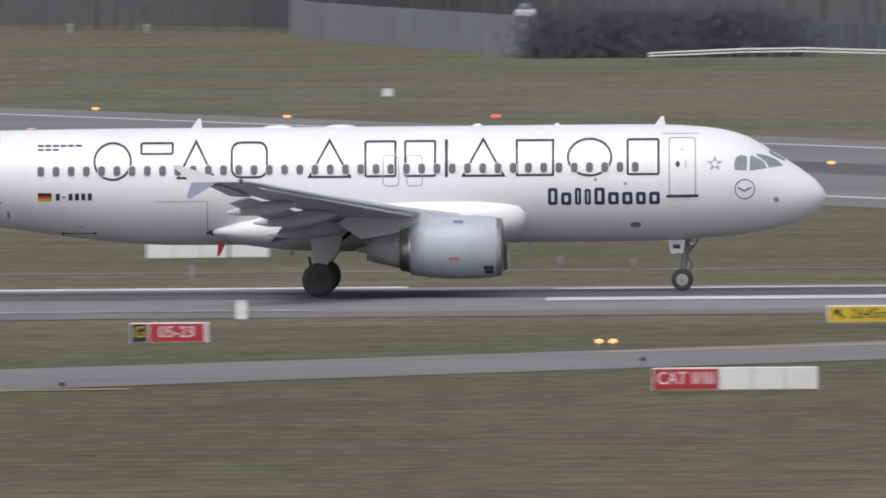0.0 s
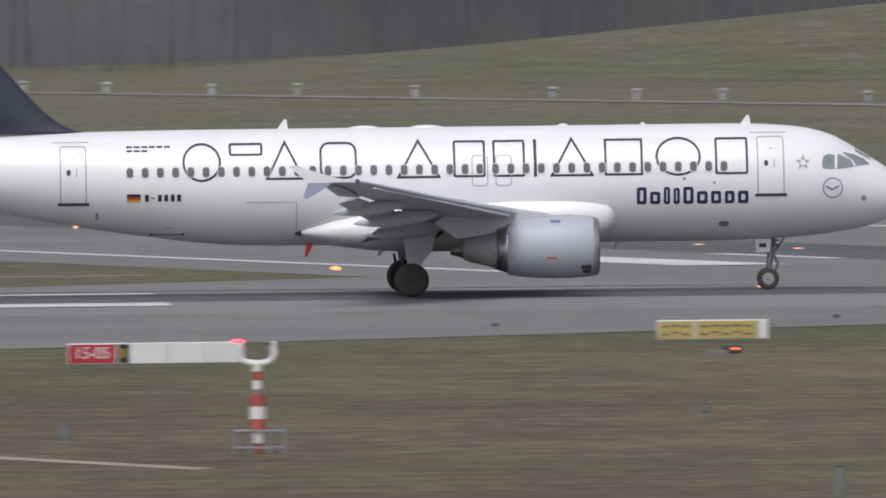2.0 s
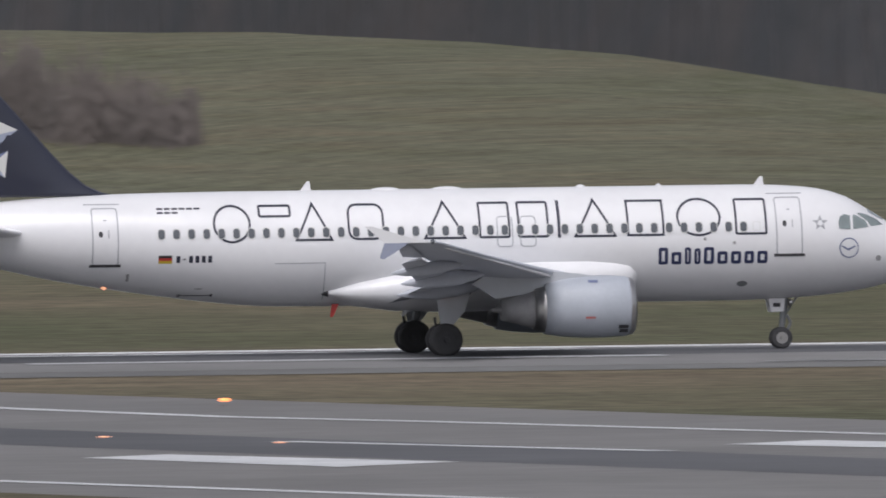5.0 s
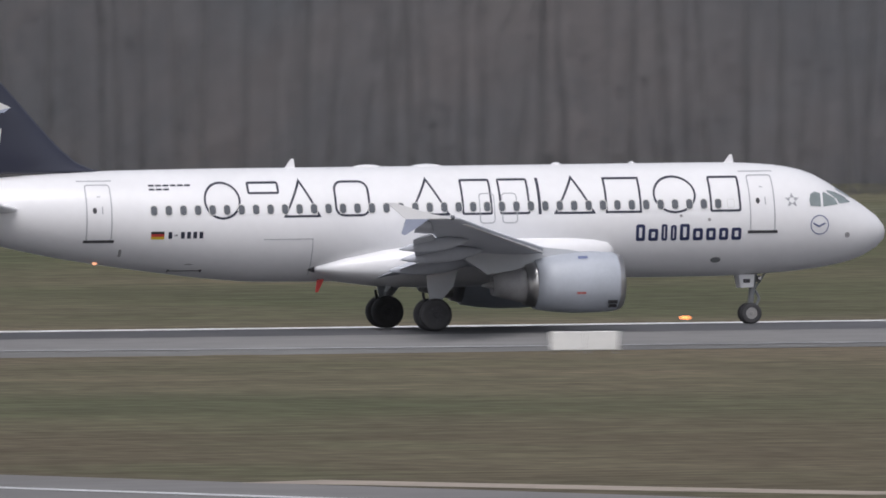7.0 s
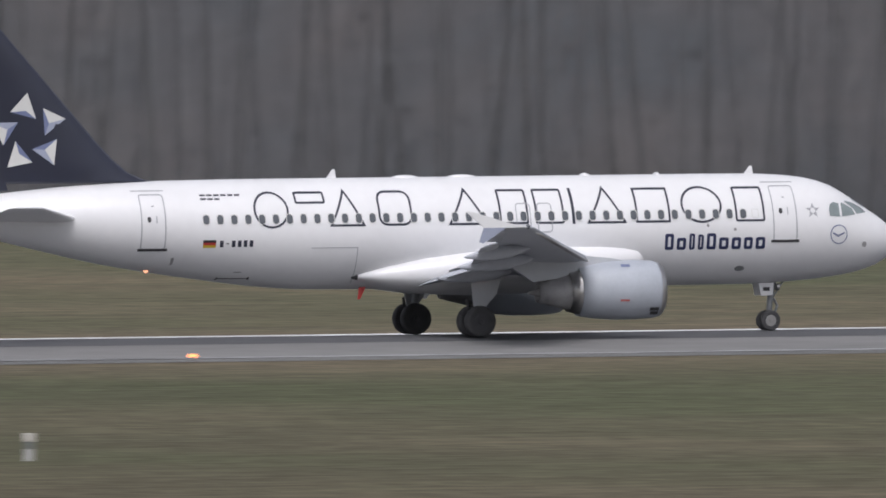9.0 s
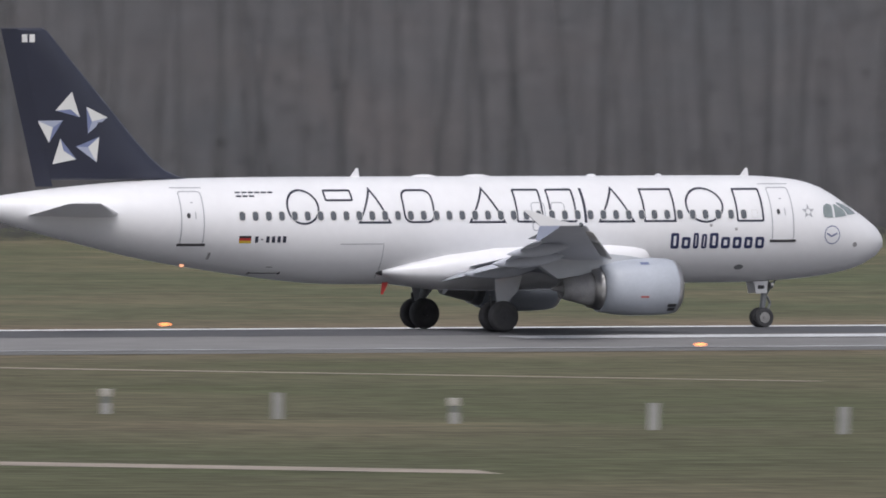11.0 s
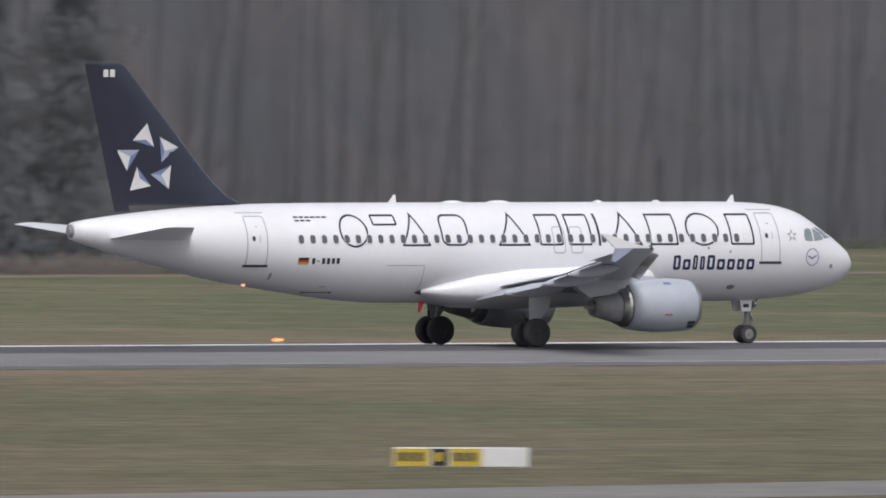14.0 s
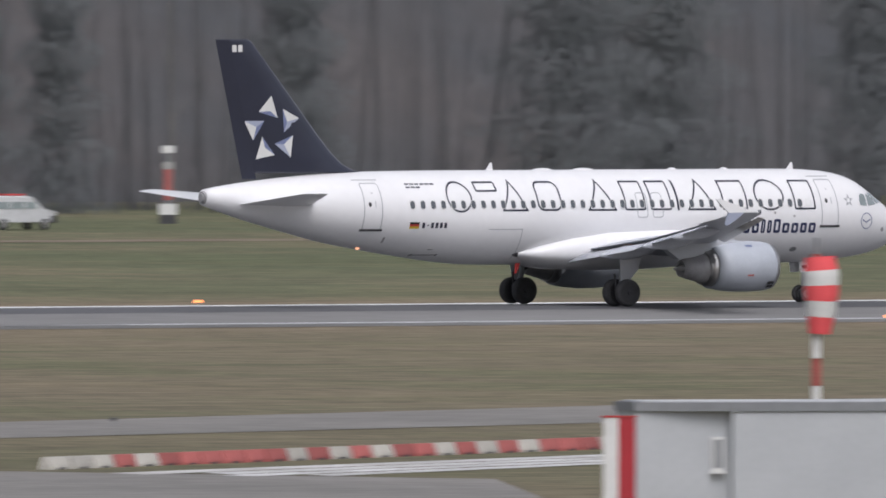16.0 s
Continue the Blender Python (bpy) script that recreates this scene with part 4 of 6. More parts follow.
        rod(bm, (-4.78, s * 0.16, 1.62), (-4.68, s * 0.16, 1.62), 0.11, 0.13, n=12)
        part("taxi_light", bm, M["metal"], leg)
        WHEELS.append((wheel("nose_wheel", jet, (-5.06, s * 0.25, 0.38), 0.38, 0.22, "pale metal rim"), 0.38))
    part("marking_bar", box(bmesh.new(), -5.38, -5.12, -0.39, -0.378, 1.48, 1.62), M["dark"], leg)
    # aerials, beacon and drain masts
    for x, z, hgt in ((-5.75, 5.78, 0.34), (-22.0, 5.80, 0.36)):
        bm = bmesh.new()
        loft(bm, [[(x + 0.0 - 0.16, -0.03, z), (x + 0.25, 0, z), (x - 0.16, 0.03, z)], [(x - 0.06, -0.012, z + hgt), (x + 0.04, 0, z + hgt), (x - 0.06, 0.012, z + hgt)]][::1])
        for v in bm.verts:
            v.co.x += (v.co.z - z) * 0.45 - 0.1
        part("blade_aerial", bm, M["white"], jet)
    for x, w in ((-19.2, 0.55), (-17.0, 0.6), (-12.2, 0.2), (-9.4, 0.12)):
        bm = bmesh.new()
        bmesh.ops.create_uvsphere(bm, u_segments=12, v_segments=6, radius=1.0, matrix=Matrix.LocRotScale((x, 0, 5.80), None, (w, 0.3, 0.12)))
        part("aerial_dome", bm, M["white"], jet, "", True)
    for x, y, z, q in ((-21.15, -0.9, 1.72, 0.36), (-10.3, -0.3, 1.70, 0.22), (-18.6, -0.9, 1.5, 0.15)):
        bm = bmesh.new()
        loft(bm, [[(x + 0.12, y - 0.02, z + 0.1), (x - 0.14, y - 0.02, z + 0.1), (x - 0.14, y + 0.02, z + 0.1), (x + 0.12, y + 0.02, z + 0.1)], [(x - 0.1, y - 0.01, z - q), (x - 0.2, y - 0.01, z - q), (x - 0.2, y + 0.01, z - q), (x - 0.1, y + 0.01, z - q)]])
        part("drain_mast", bm, M["red"] if q > 0.3 else M["belly"], jet, "small mast under the belly")
    bm = bmesh.new()
    bmesh.ops.create_uvsphere(bm, u_segments=10, v_segments=6, radius=0.10, matrix=Matrix.Translation((-29.35, -0.35, 2.52)))
    part("belly_light", bm, M["warm"], jet, "warm glowing belly light")
    bm = bmesh.new()
    bmesh.ops.create_uvsphere(bm, u_segments=10, v_segments=6, radius=0.13, matrix=Matrix.Translation((-17.75, -4.5, 2.34)))
    part("landing_light", bm, M["warm"], jet, "warm glowing landing light at the wing root")
    dress_airliner(jet)
    return jet


def dress_airliner(jet):
    """Doors, windows and painted shapes on the fuselage sides."""
    for side in (-1, 1):
        for x0, x1, z0, z1 in ((-5.49, -4.53, 3.34, 5.40), (-29.92, -28.98, 3.28, 5.33)):
            door = decal("cabin_door", frame_of(x0, x1, z0, z1, 0.12, 0.045), M["line"], jet, "outlined white cabin door", 0.012, side)
            decal("door_sill", [rect(x0 - 0.08, x1 + 0.08, z0 - 0.05, z0 + 0.05)], M["dark"], door, "", 0.02, side)
            decal("door_window", [oval((x0 + x1) / 2 - 0.16, z0 + 1.12, 0.075, 0.11, 12)], M["dark"], door, "", 0.016, side)
            decal("door_handle", [rect((x0 + x1) / 2 + 0.1, (x0 + x1) / 2 + 0.14, z0 + 0.98, z0 + 1.26)], M["line"], door, "", 0.016, side)
            decal("door_placard", [rect((x0 + x1) / 2 - 0.05, (x0 + x1) / 2 + 0.06, z1 - 0.46, z1 - 0.42)], M["line"], door, "", 0.016, side)
            decal("rain_gutter", [rect(x0 - 0.22, x1 + 0.1, z1 + 0.1, z1 + 0.14)], M["line"], door, "", 0.012, side)
        for x in (-15.21, -14.38):
            decal("emergency_exit", frame_of(x - 0.29, x + 0.29, 3.76, 4.86, 0.14, 0.04), M["line"], jet, "outlined overwing exit", 0.012, side)
        win = ring = None
        for i in range(40):
            x = -27.47 + i * 0.5337
            if abs(x + 15.2) < 0.2 or abs(x + 14.38) < 0.2:
                x = -15.21 if abs(x + 15.2) < 0.2 else -14.38
            sx = x if x < -25.5 else -16.0
            if x < -25.5 or win is None:
                w = decal("cabin_window", [rounded(sx - 0.115, sx + 0.115, 4.20, 4.54, 0.10)], M["pane"], jet, "", 0.020, side)
                r = decal("window_frame", frame_of(sx - 0.14, sx + 0.14, 4.17, 4.57, 0.12, 0.026), M["silver"], w, "", 0.024, side)
                if sx == -16.0:
                    win, ring = w, r
                    w.location.x = x + 16.0
                continue
            w = new("cabin_window", win.data)
            w.parent, w.location = jet, (x + 16.0, 0, 0)
            r = new("window_frame", ring.data)
            r.parent = w
        # large painted shapes where the titles stand, thin strokes of one colour
        z0, z1, w = 4.07, 5.38, 0.080
        zm = (z0 + z1) / 2
        tri = lambda a, b: stroke([(a, z0 + 0.04), ((a + b) / 2, z1), (b, z0 + 0.04)], w, True)
        shapes = [stroke(oval(-24.95, zm - 0.02, 0.64, 0.64), w, True), stroke(rounded(-23.95, -22.85, z1 - 0.42, z1 - 0.05, 0.05), w, True), tri(-22.66, -21.40),
                  stroke(rounded(-20.78, -19.55, z0 + 0.05, z1 - 0.05, 0.3), w, True), tri(-18.07, -16.64), stroke(rounded(-16.10, -15.05, z0 + 0.05, z1 - 0.05, 0.05), w, True),
                  stroke(rounded(-14.71, -13.66, z0 + 0.05, z1 - 0.05, 0.05), w, True), [rect(-13.32, -13.21, z0, z1)], tri(-12.69, -11.26),
                  stroke([(-10.80, z0 + 0.05), (-10.80, z1 - 0.05), (-9.53, z1 - 0.05), (-9.53, z0 + 0.05)], w, True), stroke(oval(-8.25, zm, 0.76, 0.64), w, True),
                  stroke(rounded(-6.92, -5.84, z0 + 0.05, z1 - 0.05, 0.05), w, True)]
        for polys in shapes:
            decal("title_shape", polys, M["ink"], jet, "thin dark blue painted shape", 0.010, side)
        x = -9.72
        for wd, lo, hi in ((0.34, 0, 0.60), (0.36, 0, 0.44), (0.22, 0, 0.60), (0.22, 0, 0.56), (0.36, 0, 0.60), (0.37, 0, 0.44), (0.36, 0, 0.44), (0.34, 0, 0.44), (0.37, 0, 0.44)):
            decal("title_block", frame_of(x, x + wd, 3.06 + lo, 3.06 + hi, 0.08, 0.115 if wd > 0.3 else 0.09), M["airblue"], jet, "bold deep blue block", 0.010, side)
            x += wd + 0.122
        for i, cm in enumerate((M["yellow"], M["red"], M["black"])):
            decal("flag_stripe", [rect(-27.58, -27.10, 3.34 + i * 0.094, 3.34 + (i + 1) * 0.094)], cm, jet, "", 0.012, side)
        for k in range(6):
            q = -26.95 + k * 0.225
            decal("marking_bar", [rect(q, q + 0.135, 3.36, 3.60)] if k != 1 else [rect(q, q + 0.115, 3.46, 3.50)], M["ink"], jet, "", 0.012, side)
        for za, n, xa in ((5.235, 6, -27.58), (5.095, 3, -27.58)):
            for k in range(n):
                decal("marking_bar", [rect(xa + k * 0.265, xa + k * 0.265 + 0.21, za, za + 0.065)], M["ink"], jet, "", 0.012, side)
        for k in range(5):
            a = radians(90 + 72 * k)
            c = (-3.87 + 0.16 * math.cos(a), 4.46 + 0.16 * math.sin(a))
            decal("emblem_triangle", [[(c[0] + 0.13 * math.cos(a), c[1] + 0.13 * math.sin(a)), (c[0] + 0.10 * math.cos(a + 2.3), c[1] + 0.10 * math.sin(a + 2.3)), (c[0] + 0.10 * math.cos(a - 2.3), c[1] + 0.10 * math.sin(a - 2.3))]], M["line"], jet, "", 0.012, side)
        ring = decal("emblem_ring", band(-2.83, 3.56, 0.36, 0.36, 0.038), M["slate"], jet, "dark blue ring emblem", 0.012, side)
        decal("emblem_bar", stroke([(-3.08, 3.62), (-2.86, 3.50), (-2.60, 3.62)], 0.06), M["slate"], ring, "", 0.014, side)
        decal("static_port", [oval(-1.73, 3.18, 0.10, 0.10, 14)], M["hot"], jet, "", 0.016, side)
        decal("vent", [oval(-6.66, 2.34, 0.19, 0.10, 16)], M["galv"], jet, "grey oval vent", 0.014, side)
        decal("cargo_door", stroke([(-23.45, 3.29), (-21.65, 3.29), (-21.65, 1.98)], 0.03), M["line"], jet, "faint cargo door outline", 0.012, side)
        decal("small_port", [rect(-28.68, -28.58, 2.72, 2.98)], M["hot"], jet, "", 0.014, side)
        for polys in ([rect(-6.35, -6.05, 4.22, 4.56)],):
            decal("placard", frame_of(-6.32, -6.05, 4.22, 4.54, 0.05, 0.02), M["silver"], jet, "", 0.012, side)
        for x, z in ((-8.05, 3.95), (-7.0, 3.80)):
            decal("probe_mark", [oval(x, z, 0.06, 0.06, 10)], M["hot"], jet, "", 0.012, side)
        decal("service_panel", [rect(-26.75, -25.6, 2.17, 2.20), rect(-26.78, -26.70, 2.14, 2.23), rect(-25.65, -25.57, 2.14, 2.23)], M["dark"], jet, "dark drain strip under the rear fuselage", 0.014, side)
        decal("inspection_dot", [oval(-26.1, 2.42, 0.16, 0.02, 10)], M["hot"], jet, "", 0.014, side)
        # cockpit windows
        for poly in ([(-3.17, 4.25), (-2.76, 4.22), (-2.74, 4.70), (-2.95, 4.76), (-3.12, 4.68), (-3.20, 4.45)], [(-2.66, 4.22), (-2.06, 4.29), (-2.16, 4.52), (-2.58, 4.74), (-2.64, 4.70)],
                     [(-1.98, 4.31), (-1.48, 4.36), (-1.70, 4.56), (-2.05, 4.72), (-2.40, 4.80), (-2.44, 4.76), (-2.08, 4.50)]):
            decal("cockpit_window", [poly], M["screen"], jet, "dark cockpit window pane", 0.018, side, 0.06, 0.08)
    # windscreen panes across the nose's top
    for s in (-1, 1):
        bm = bmesh.new()
        grid = []
        for i in range(6):
            x = -1.42 - 0.55 * i / 5
            top, bot, w = hull(x)
            c, r = (top + bot) / 2, (top - bot) / 2
            grid.append([bm.verts.new((x, s * y, c + r * math.sqrt(1 - (y / w) ** 2) + 0.016)) for y in (0.06, 0.2, 0.35, 0.5 + 0.03 * i)])
        for a, b in zip(grid, grid[1:]):
            for k in range(3):
                bm.faces.new((a[k], a[k + 1], b[k + 1], b[k]))
        bmesh.ops.recalc_face_normals(bm, faces=bm.faces)
        part("windscreen", bm, M["screen"], jet, "dark cockpit windscreen pane")


WHEELS = []
airliner = make_airliner()


# ---- woods ----
FRONT = [(-0.08, 2190), (-0.04, 2150), (-0.025, 2075), (-0.016, 1925), (-0.006, 1875), (0.012, 1840), (0.03, 1815), (0.06, 1960), (0.11, 2000), (0.14, 1800), (0.165, 1600), (0.19, 1480), (0.23, 1390), (0.275, 1336),
         (0.29, 1290), (0.34, 1262), (0.41, 1255), (0.48, 1242), (0.53, 1232), (0.56, 1232), (0.60, 1280), (0.65, 1300), (0.70, 1310), (0.80, 1340)]


def front(b):
    return float(np.interp(b, [p[0] for p in FRONT], [p[1] for p in FRONT]))


def woods(name, b0, b1, count, tall, depth, twigs_per, label, seed, materials):
    """Bare winter woods as one mass: trunks, limbs and many thin twigs."""
    rng = np.random.default_rng(seed)
    TV, TF, WV = [], [], []
    n = 0
    for k in range(count):
        b = b0 + (b1 - b0) * (k + rng.random()) / count
        if 0.5495 < b < 0.5775 and tall > 20 and rng.random() < 0.9:
            continue
        y = front(b) + (depth if not 0.54 < b < 0.59 else 14) * rng.random() ** 1.3
        x = b * y
        z0, h = ground_z(x, y) - 0.2, tall * rng.uniform(0.7, 1.15)
        r = h * rng.uniform(0.002, 0.006) * (1.0 if tall > 20 else 2.2)
        lean = rng.normal(0, 0.055, 2) * h
        a = np.array([0, 2.1, 4.2])
        TV += [np.stack([x + r * np.cos(a), y + r * np.sin(a), np.full(3, z0)], 1), np.stack([x + lean[0] + 0.2 * r * np.cos(a), y + lean[1] + 0.2 * r * np.sin(a), np.full(3, z0 + h * 0.85)], 1)]
        TF += [(n, n + 1, n + 4, n + 3), (n + 1, n + 2, n + 5, n + 4), (n + 2, n, n + 3, n + 5)]
        n += 6
        m = int(twigs_per * rng.uniform(0.6, 1.3))
        q = rng.uniform(0.0, 1.0, m) ** 1.5
        wide = h * 0.2 * (0.55 + 0.6 * np.sin(q * math.pi * 0.9))
        ang, rad = rng.uniform(0, 2 * math.pi, m), np.sqrt(rng.random(m)) * wide
        c = np.stack([x + lean[0] * q + rad * np.cos(ang), y + lean[1] * q + rad * np.sin(ang), z0 + h * q], 1)
        d = np.stack([rng.normal(0, 0.35, m), rng.normal(0, 0.35, m), rng.uniform(0.6, 1.6, m)], 1) * rng.uniform(0.4, 1.4, (m, 1)) * 0.5
        side = np.stack([rng.normal(0, 1, m), rng.normal(0, 0.3, m), np.zeros(m)], 1) * 0.024
        WV.append(np.stack([c - d - side, c + side, c + d], 1).reshape(-1, 3))
    tv, wv = np.concatenate(TV), np.concatenate(WV)
    nt, nw, nq = len(tv), len(wv), len(TF)
    me = bpy.data.meshes.new(name)
    me.vertices.add(nt + nw)
    me.vertices.foreach_set("co", np.concatenate([tv, wv]).astype(np.float32).ravel())
    me.loops.add(nq * 4 + nw)
    me.loops.foreach_set("vertex_index", np.concatenate([np.array(TF).ravel(), np.arange(nt, nt + nw)]).astype(np.int32))
    me.polygons.add(nq + nw // 3)
    me.polygons.foreach_set("loop_start", np.concatenate([np.arange(nq) * 4, nq * 4 + np.arange(nw // 3) * 3]).astype(np.int32))
    for m in materials:
        me.materials.append(m)
    me.polygons.foreach_set("material_index", np.concatenate([np.zeros(nq), np.ones(nw // 3)]).astype(np.int32))
    me.update(calc_edges=True)
    me.validate()
    tagged(new(name, me), label, "woods", "", "stuff")


def haze_backdrop():
    """An added uneven sheet behind the first trees, filling dark gaps in place of haze."""
    bm = bmesh.new()
    rows = []
    bs = [-0.12 + 0.004 * i for i in range(236)]
    for j in range(9):
        row = []
        for b in bs:
            y = front(b) + 46 + j * 6.5 + 2.5 * noise.noise((b * 40, j * 0.5, 2.0))
            x = b * y
            row.append(bm.verts.new((x, y, -0.5 + j * 4.6 + (0.8 * noise.noise((b * 60, j * 0.9, 7.0)) if j else 0))))
        rows.append(row)
    for a, b in zip(rows, rows[1:]):
        for i in range(len(bs) - 1):
            bm.faces.new((a[i], a[i + 1], b[i + 1], b[i]))
    ob = part("backdrop_wooded_slope", bm, M["slope"], None, "", True)
    tagged(ob, "dim grey-brown sheet added behind the trees in place of haze", "backdrop", "", "structure")


haze_backdrop()
woods("far_woods", -0.09, 0.19, 330, 25, 30, 300, "grey-brown bare winter woods at the field's edge", 3, (M["bark"], M["twigs"]))
woods("near_woods", 0.165, 0.80, 760, 27, 26, 640, "grey-brown bare winter woods behind the runway", 5, (M["bark"], M["twigs"]))


# ---- brush on the mound ----
def thicket(name, line, half, tall, count, material, label, seed, kind="stuff"):
    """A mass of thin upright stems along a line of ground points."""
    rng = np.random.default_rng(seed)
    seg = np.array(line, float)
    V, F = [], []
    for k in range(count):
        q = rng.random() * (len(seg) - 1)
        i = min(int(q), len(seg) - 2)
        p = seg[i] + (seg[i + 1] - seg[i]) * (q - i) + rng.normal(0, 1, 2) * np.array(half) * (0.6 + 0.4 * math.sin(q * 7))
        z = ground_z(float(p[0]), float(p[1])) - 0.1
        hgt = (tall if not isinstance(tall, list) else float(np.interp(q, range(len(tall)), tall)) * (0.8 + 0.2 * math.sin(q * 11))) * rng.uniform(0.35, 1.1)
        u = rng.random()
        c = np.array([p[0], p[1], z + hgt * u])
        d = rng.normal(0, 1, 3) * 0.06 + np.array([0, 0, 0.14 + hgt * 0.03])
        s = np.array([rng.normal(0, 0.032), rng.normal(0, 0.015), 0.0])
        n = len(V)
        V += [c - d - s, c - d + s, c + d]
        F.append((n, n + 1, n + 2))
    me = bpy.data.meshes.new(name)
    me.from_pydata([tuple(map(float, v)) for v in V], [], F)
    me.materials.append(material)
    tagged(new(name, me), label, "brush", "", kind)


thicket("brown_thicket", [(184.3, 1538), (184.6, 1502), (186.2, 1474), (188.6, 1454), (190.4, 1446), (192.5, 1434), (195.0, 1418), (198.0, 1404)], (0.6, 5), [2.6, 4.6, 5.6, 6.4, 6.2, 5.4, 4.4, 2.8], 80000, M["bush"], "brown leafless thicket on the mound's slope", 11)
thicket("dark_hedge_row", [(123, 1697), (131, 1700), (137.8, 1696)], (0.5, 1.5), 0.8, 16000, M["hedge"], "low dark hedge row on the mound", 12)
thicket("dark_hedge_row", [(123, 1687), (130, 1685), (139.2, 1680)], (0.5, 1.2), 0.8, 16000, M["hedge"], "low dark hedge row on the mound", 13)
thicket("dark_hedge_row", [(145.6, 1695), (153, 1690), (161, 1693)], (0.5, 1.2), 0.9, 20000, M["hedge"], "low dark hedge row on the mound", 14)
thicket("heather_patch", [(140, 1696), (144, 1682), (148, 1666), (152, 1652), (156, 1645)], (1.7, 7), 0.45, 60000, M["heather"], "red-brown heather patch on the mound", 15)
lay("soil_track", [[(135.4, 1711), (149.6, 1705), (150, 1715), (142, 1716)], [(152.5, 1637), (155.2, 1632), (167.3, 1631.5), (166.5, 1635)]], M["palesoil"], 0.045, None, "bare pale soil track on the mound")

def clump_trees(name, b0, b1, count, tall, clumps, label, seed):
    """Trees before the hall: thin trunks and separate clumps of drooping twigs with gaps between."""
    rng = np.random.default_rng(seed)
    V = []
    for k in range(count):
        b = b0 + (b1 - b0) * (k + rng.random()) / count
        y = front(b) + 12 * rng.random()
        x, h = b * y, tall * rng.uniform(0.75, 1.15)
        lean, r = rng.normal(0, 0.04) * h, rng.uniform(0.04, 0.16)
        foot, top = np.array([x, y, -0.5]), np.array([x + lean, y, h])
        wide = np.array([r, 0, 0])
        V.append(np.array([foot - wide, foot + wide, top - wide * 0.3, foot + wide, top + wide * 0.3, top - wide * 0.3]))
        for _ in range(clumps):
            q = rng.uniform(0.02, 1.0)
            c = foot + (top - foot) * q + rng.normal(0, 1, 3) * np.array([1.3, 1.0, 0.4])
            size, m = rng.uniform(0.25, 0.75), 60
            at_ = c + rng.normal(0, 1, (m, 3)) * np.array([size * 0.6, size * 0.6, size * 0.8])
            d = np.stack([rng.normal(0, 0.1, m), rng.normal(0, 0.1, m), rng.uniform(-0.5, -0.15, m)], 1)
            side = np.stack([rng.uniform(0.03, 0.07, m), np.zeros(m), rng.normal(0, 0.03, m)], 1)
            V.append(np.stack([at_ - side, at_ + side, at_ + d], 1).reshape(-1, 3))
    v = np.concatenate(V).astype(np.float32)
    me = bpy.data.meshes.new(name)
    me.from_pydata(v.tolist(), [], np.arange(len(v)).reshape(-1, 3).tolist())
    me.materials.append(M["darkbark"])
    tagged(new(name, me), label, "woods", "", "stuff")


clump_trees("hall_trees", 0.5515, 0.5880, 80, 13, 14, "dark thin trees and branches before the white hall", 8)


def conifers(name, spots, label, seed):
    """Dark evergreen crowns of many drooping sprays: (bearing, half width, height)."""
    rng = np.random.default_rng(seed)
    V = []
    for b, half, tall in spots:
        y0 = front(b) - 1.5 + 4 * rng.random()
        x0, m = b * y0, int(1500 * half * tall / 10)
        q = rng.random(m) ** 0.8
        rad = 1.35 * half * (1 - 0.7 * q) * rng.random(m) ** 0.65 * (0.75 + 0.25 * np.sin(q * 40))
        ang = rng.uniform(0, 2 * math.pi, m)
        c = np.stack([x0 + rad * np.cos(ang), y0 + rad * np.sin(ang), ground_z(x0, y0) + tall * q], 1)
        d = np.stack([np.cos(ang) * 0.15, np.sin(ang) * 0.08, rng.uniform(-0.75, -0.25, m)], 1) * rng.uniform(0.5, 1.2, (m, 1))
        s = np.stack([rng.normal(0, 1, m), rng.normal(0, 0.3, m), rng.normal(0, 0.1, m)], 1) * 0.05
        V.append(np.stack([c - s, c + s, c + d], 1).reshape(-1, 3))
    v = np.concatenate(V).astype(np.float32)
    me = bpy.data.meshes.new(name)
    me.from_pydata(v.tolist(), [], np.arange(len(v)).reshape(-1, 3).tolist())
    me.materials.append(M["conifer"])
    tagged(new(name, me), label, "conifers", "", "stuff")


conifers("dark_conifers", [(0.5700, 1.4, 14), (0.5722, 1.4, 13), (0.5745, 2.6, 16), (0.5762, 2.2, 16), (0.5790, 1.8, 15), (0.5822, 3.2, 17), (0.5865, 3.4, 18), (0.6462, 4.0, 20), (0.6520, 3.2, 19), (0.7000, 4.5, 21), (0.7060, 3.0, 18), (0.7185, 3.5, 19), (0.7335, 5.5, 24), (0.7385, 5.0, 22), (0.7500, 4.5, 23)], "dark green evergreen trees among the bare woods", 21)
thicket("dark_bush_row", [(-31.5, 1873), (-24, 1872), (-15.5, 1870)], (1.2, 2), 3.2, 60000, M["hedge"], "dark green bushes beside the noise wall", 17)


# ---- signs, lamps and masts on the field ----
def at(x, y, lift=0.0):
    return (x, y, ground_z(x, y) + lift)


def face(x, y):
    """The turn about z that makes a thing's front look at the terrace."""
    return -math.degrees(math.atan2(x, y))


def writing(text, size, material, parent, x, y, z, name="lettering", wide=1.0):
    """Raised letters on a board that faces -y, centred at x, z."""
    cu = bpy.data.curves.new(name, "FONT")
    cu.body, cu.size, cu.extrude, cu.align_x, cu.align_y = text, size, 0.004, "CENTER", "CENTER"
    tmp = bpy.data.objects.new("tmp", cu)
    me = bpy.data.meshes.new_from_object(tmp)
    bpy.data.objects.remove(tmp)
    me.materials.clear()
    me.materials.append(material)
    ob = new(name, me)
    ob.parent = parent
    ob.matrix_local = Matrix.Translation((x, y, z)) @ Euler((radians(90), 0, 0)).to_matrix().to_4x4() @ Matrix.Diagonal((wide, 1, 1, 1))
    return ob


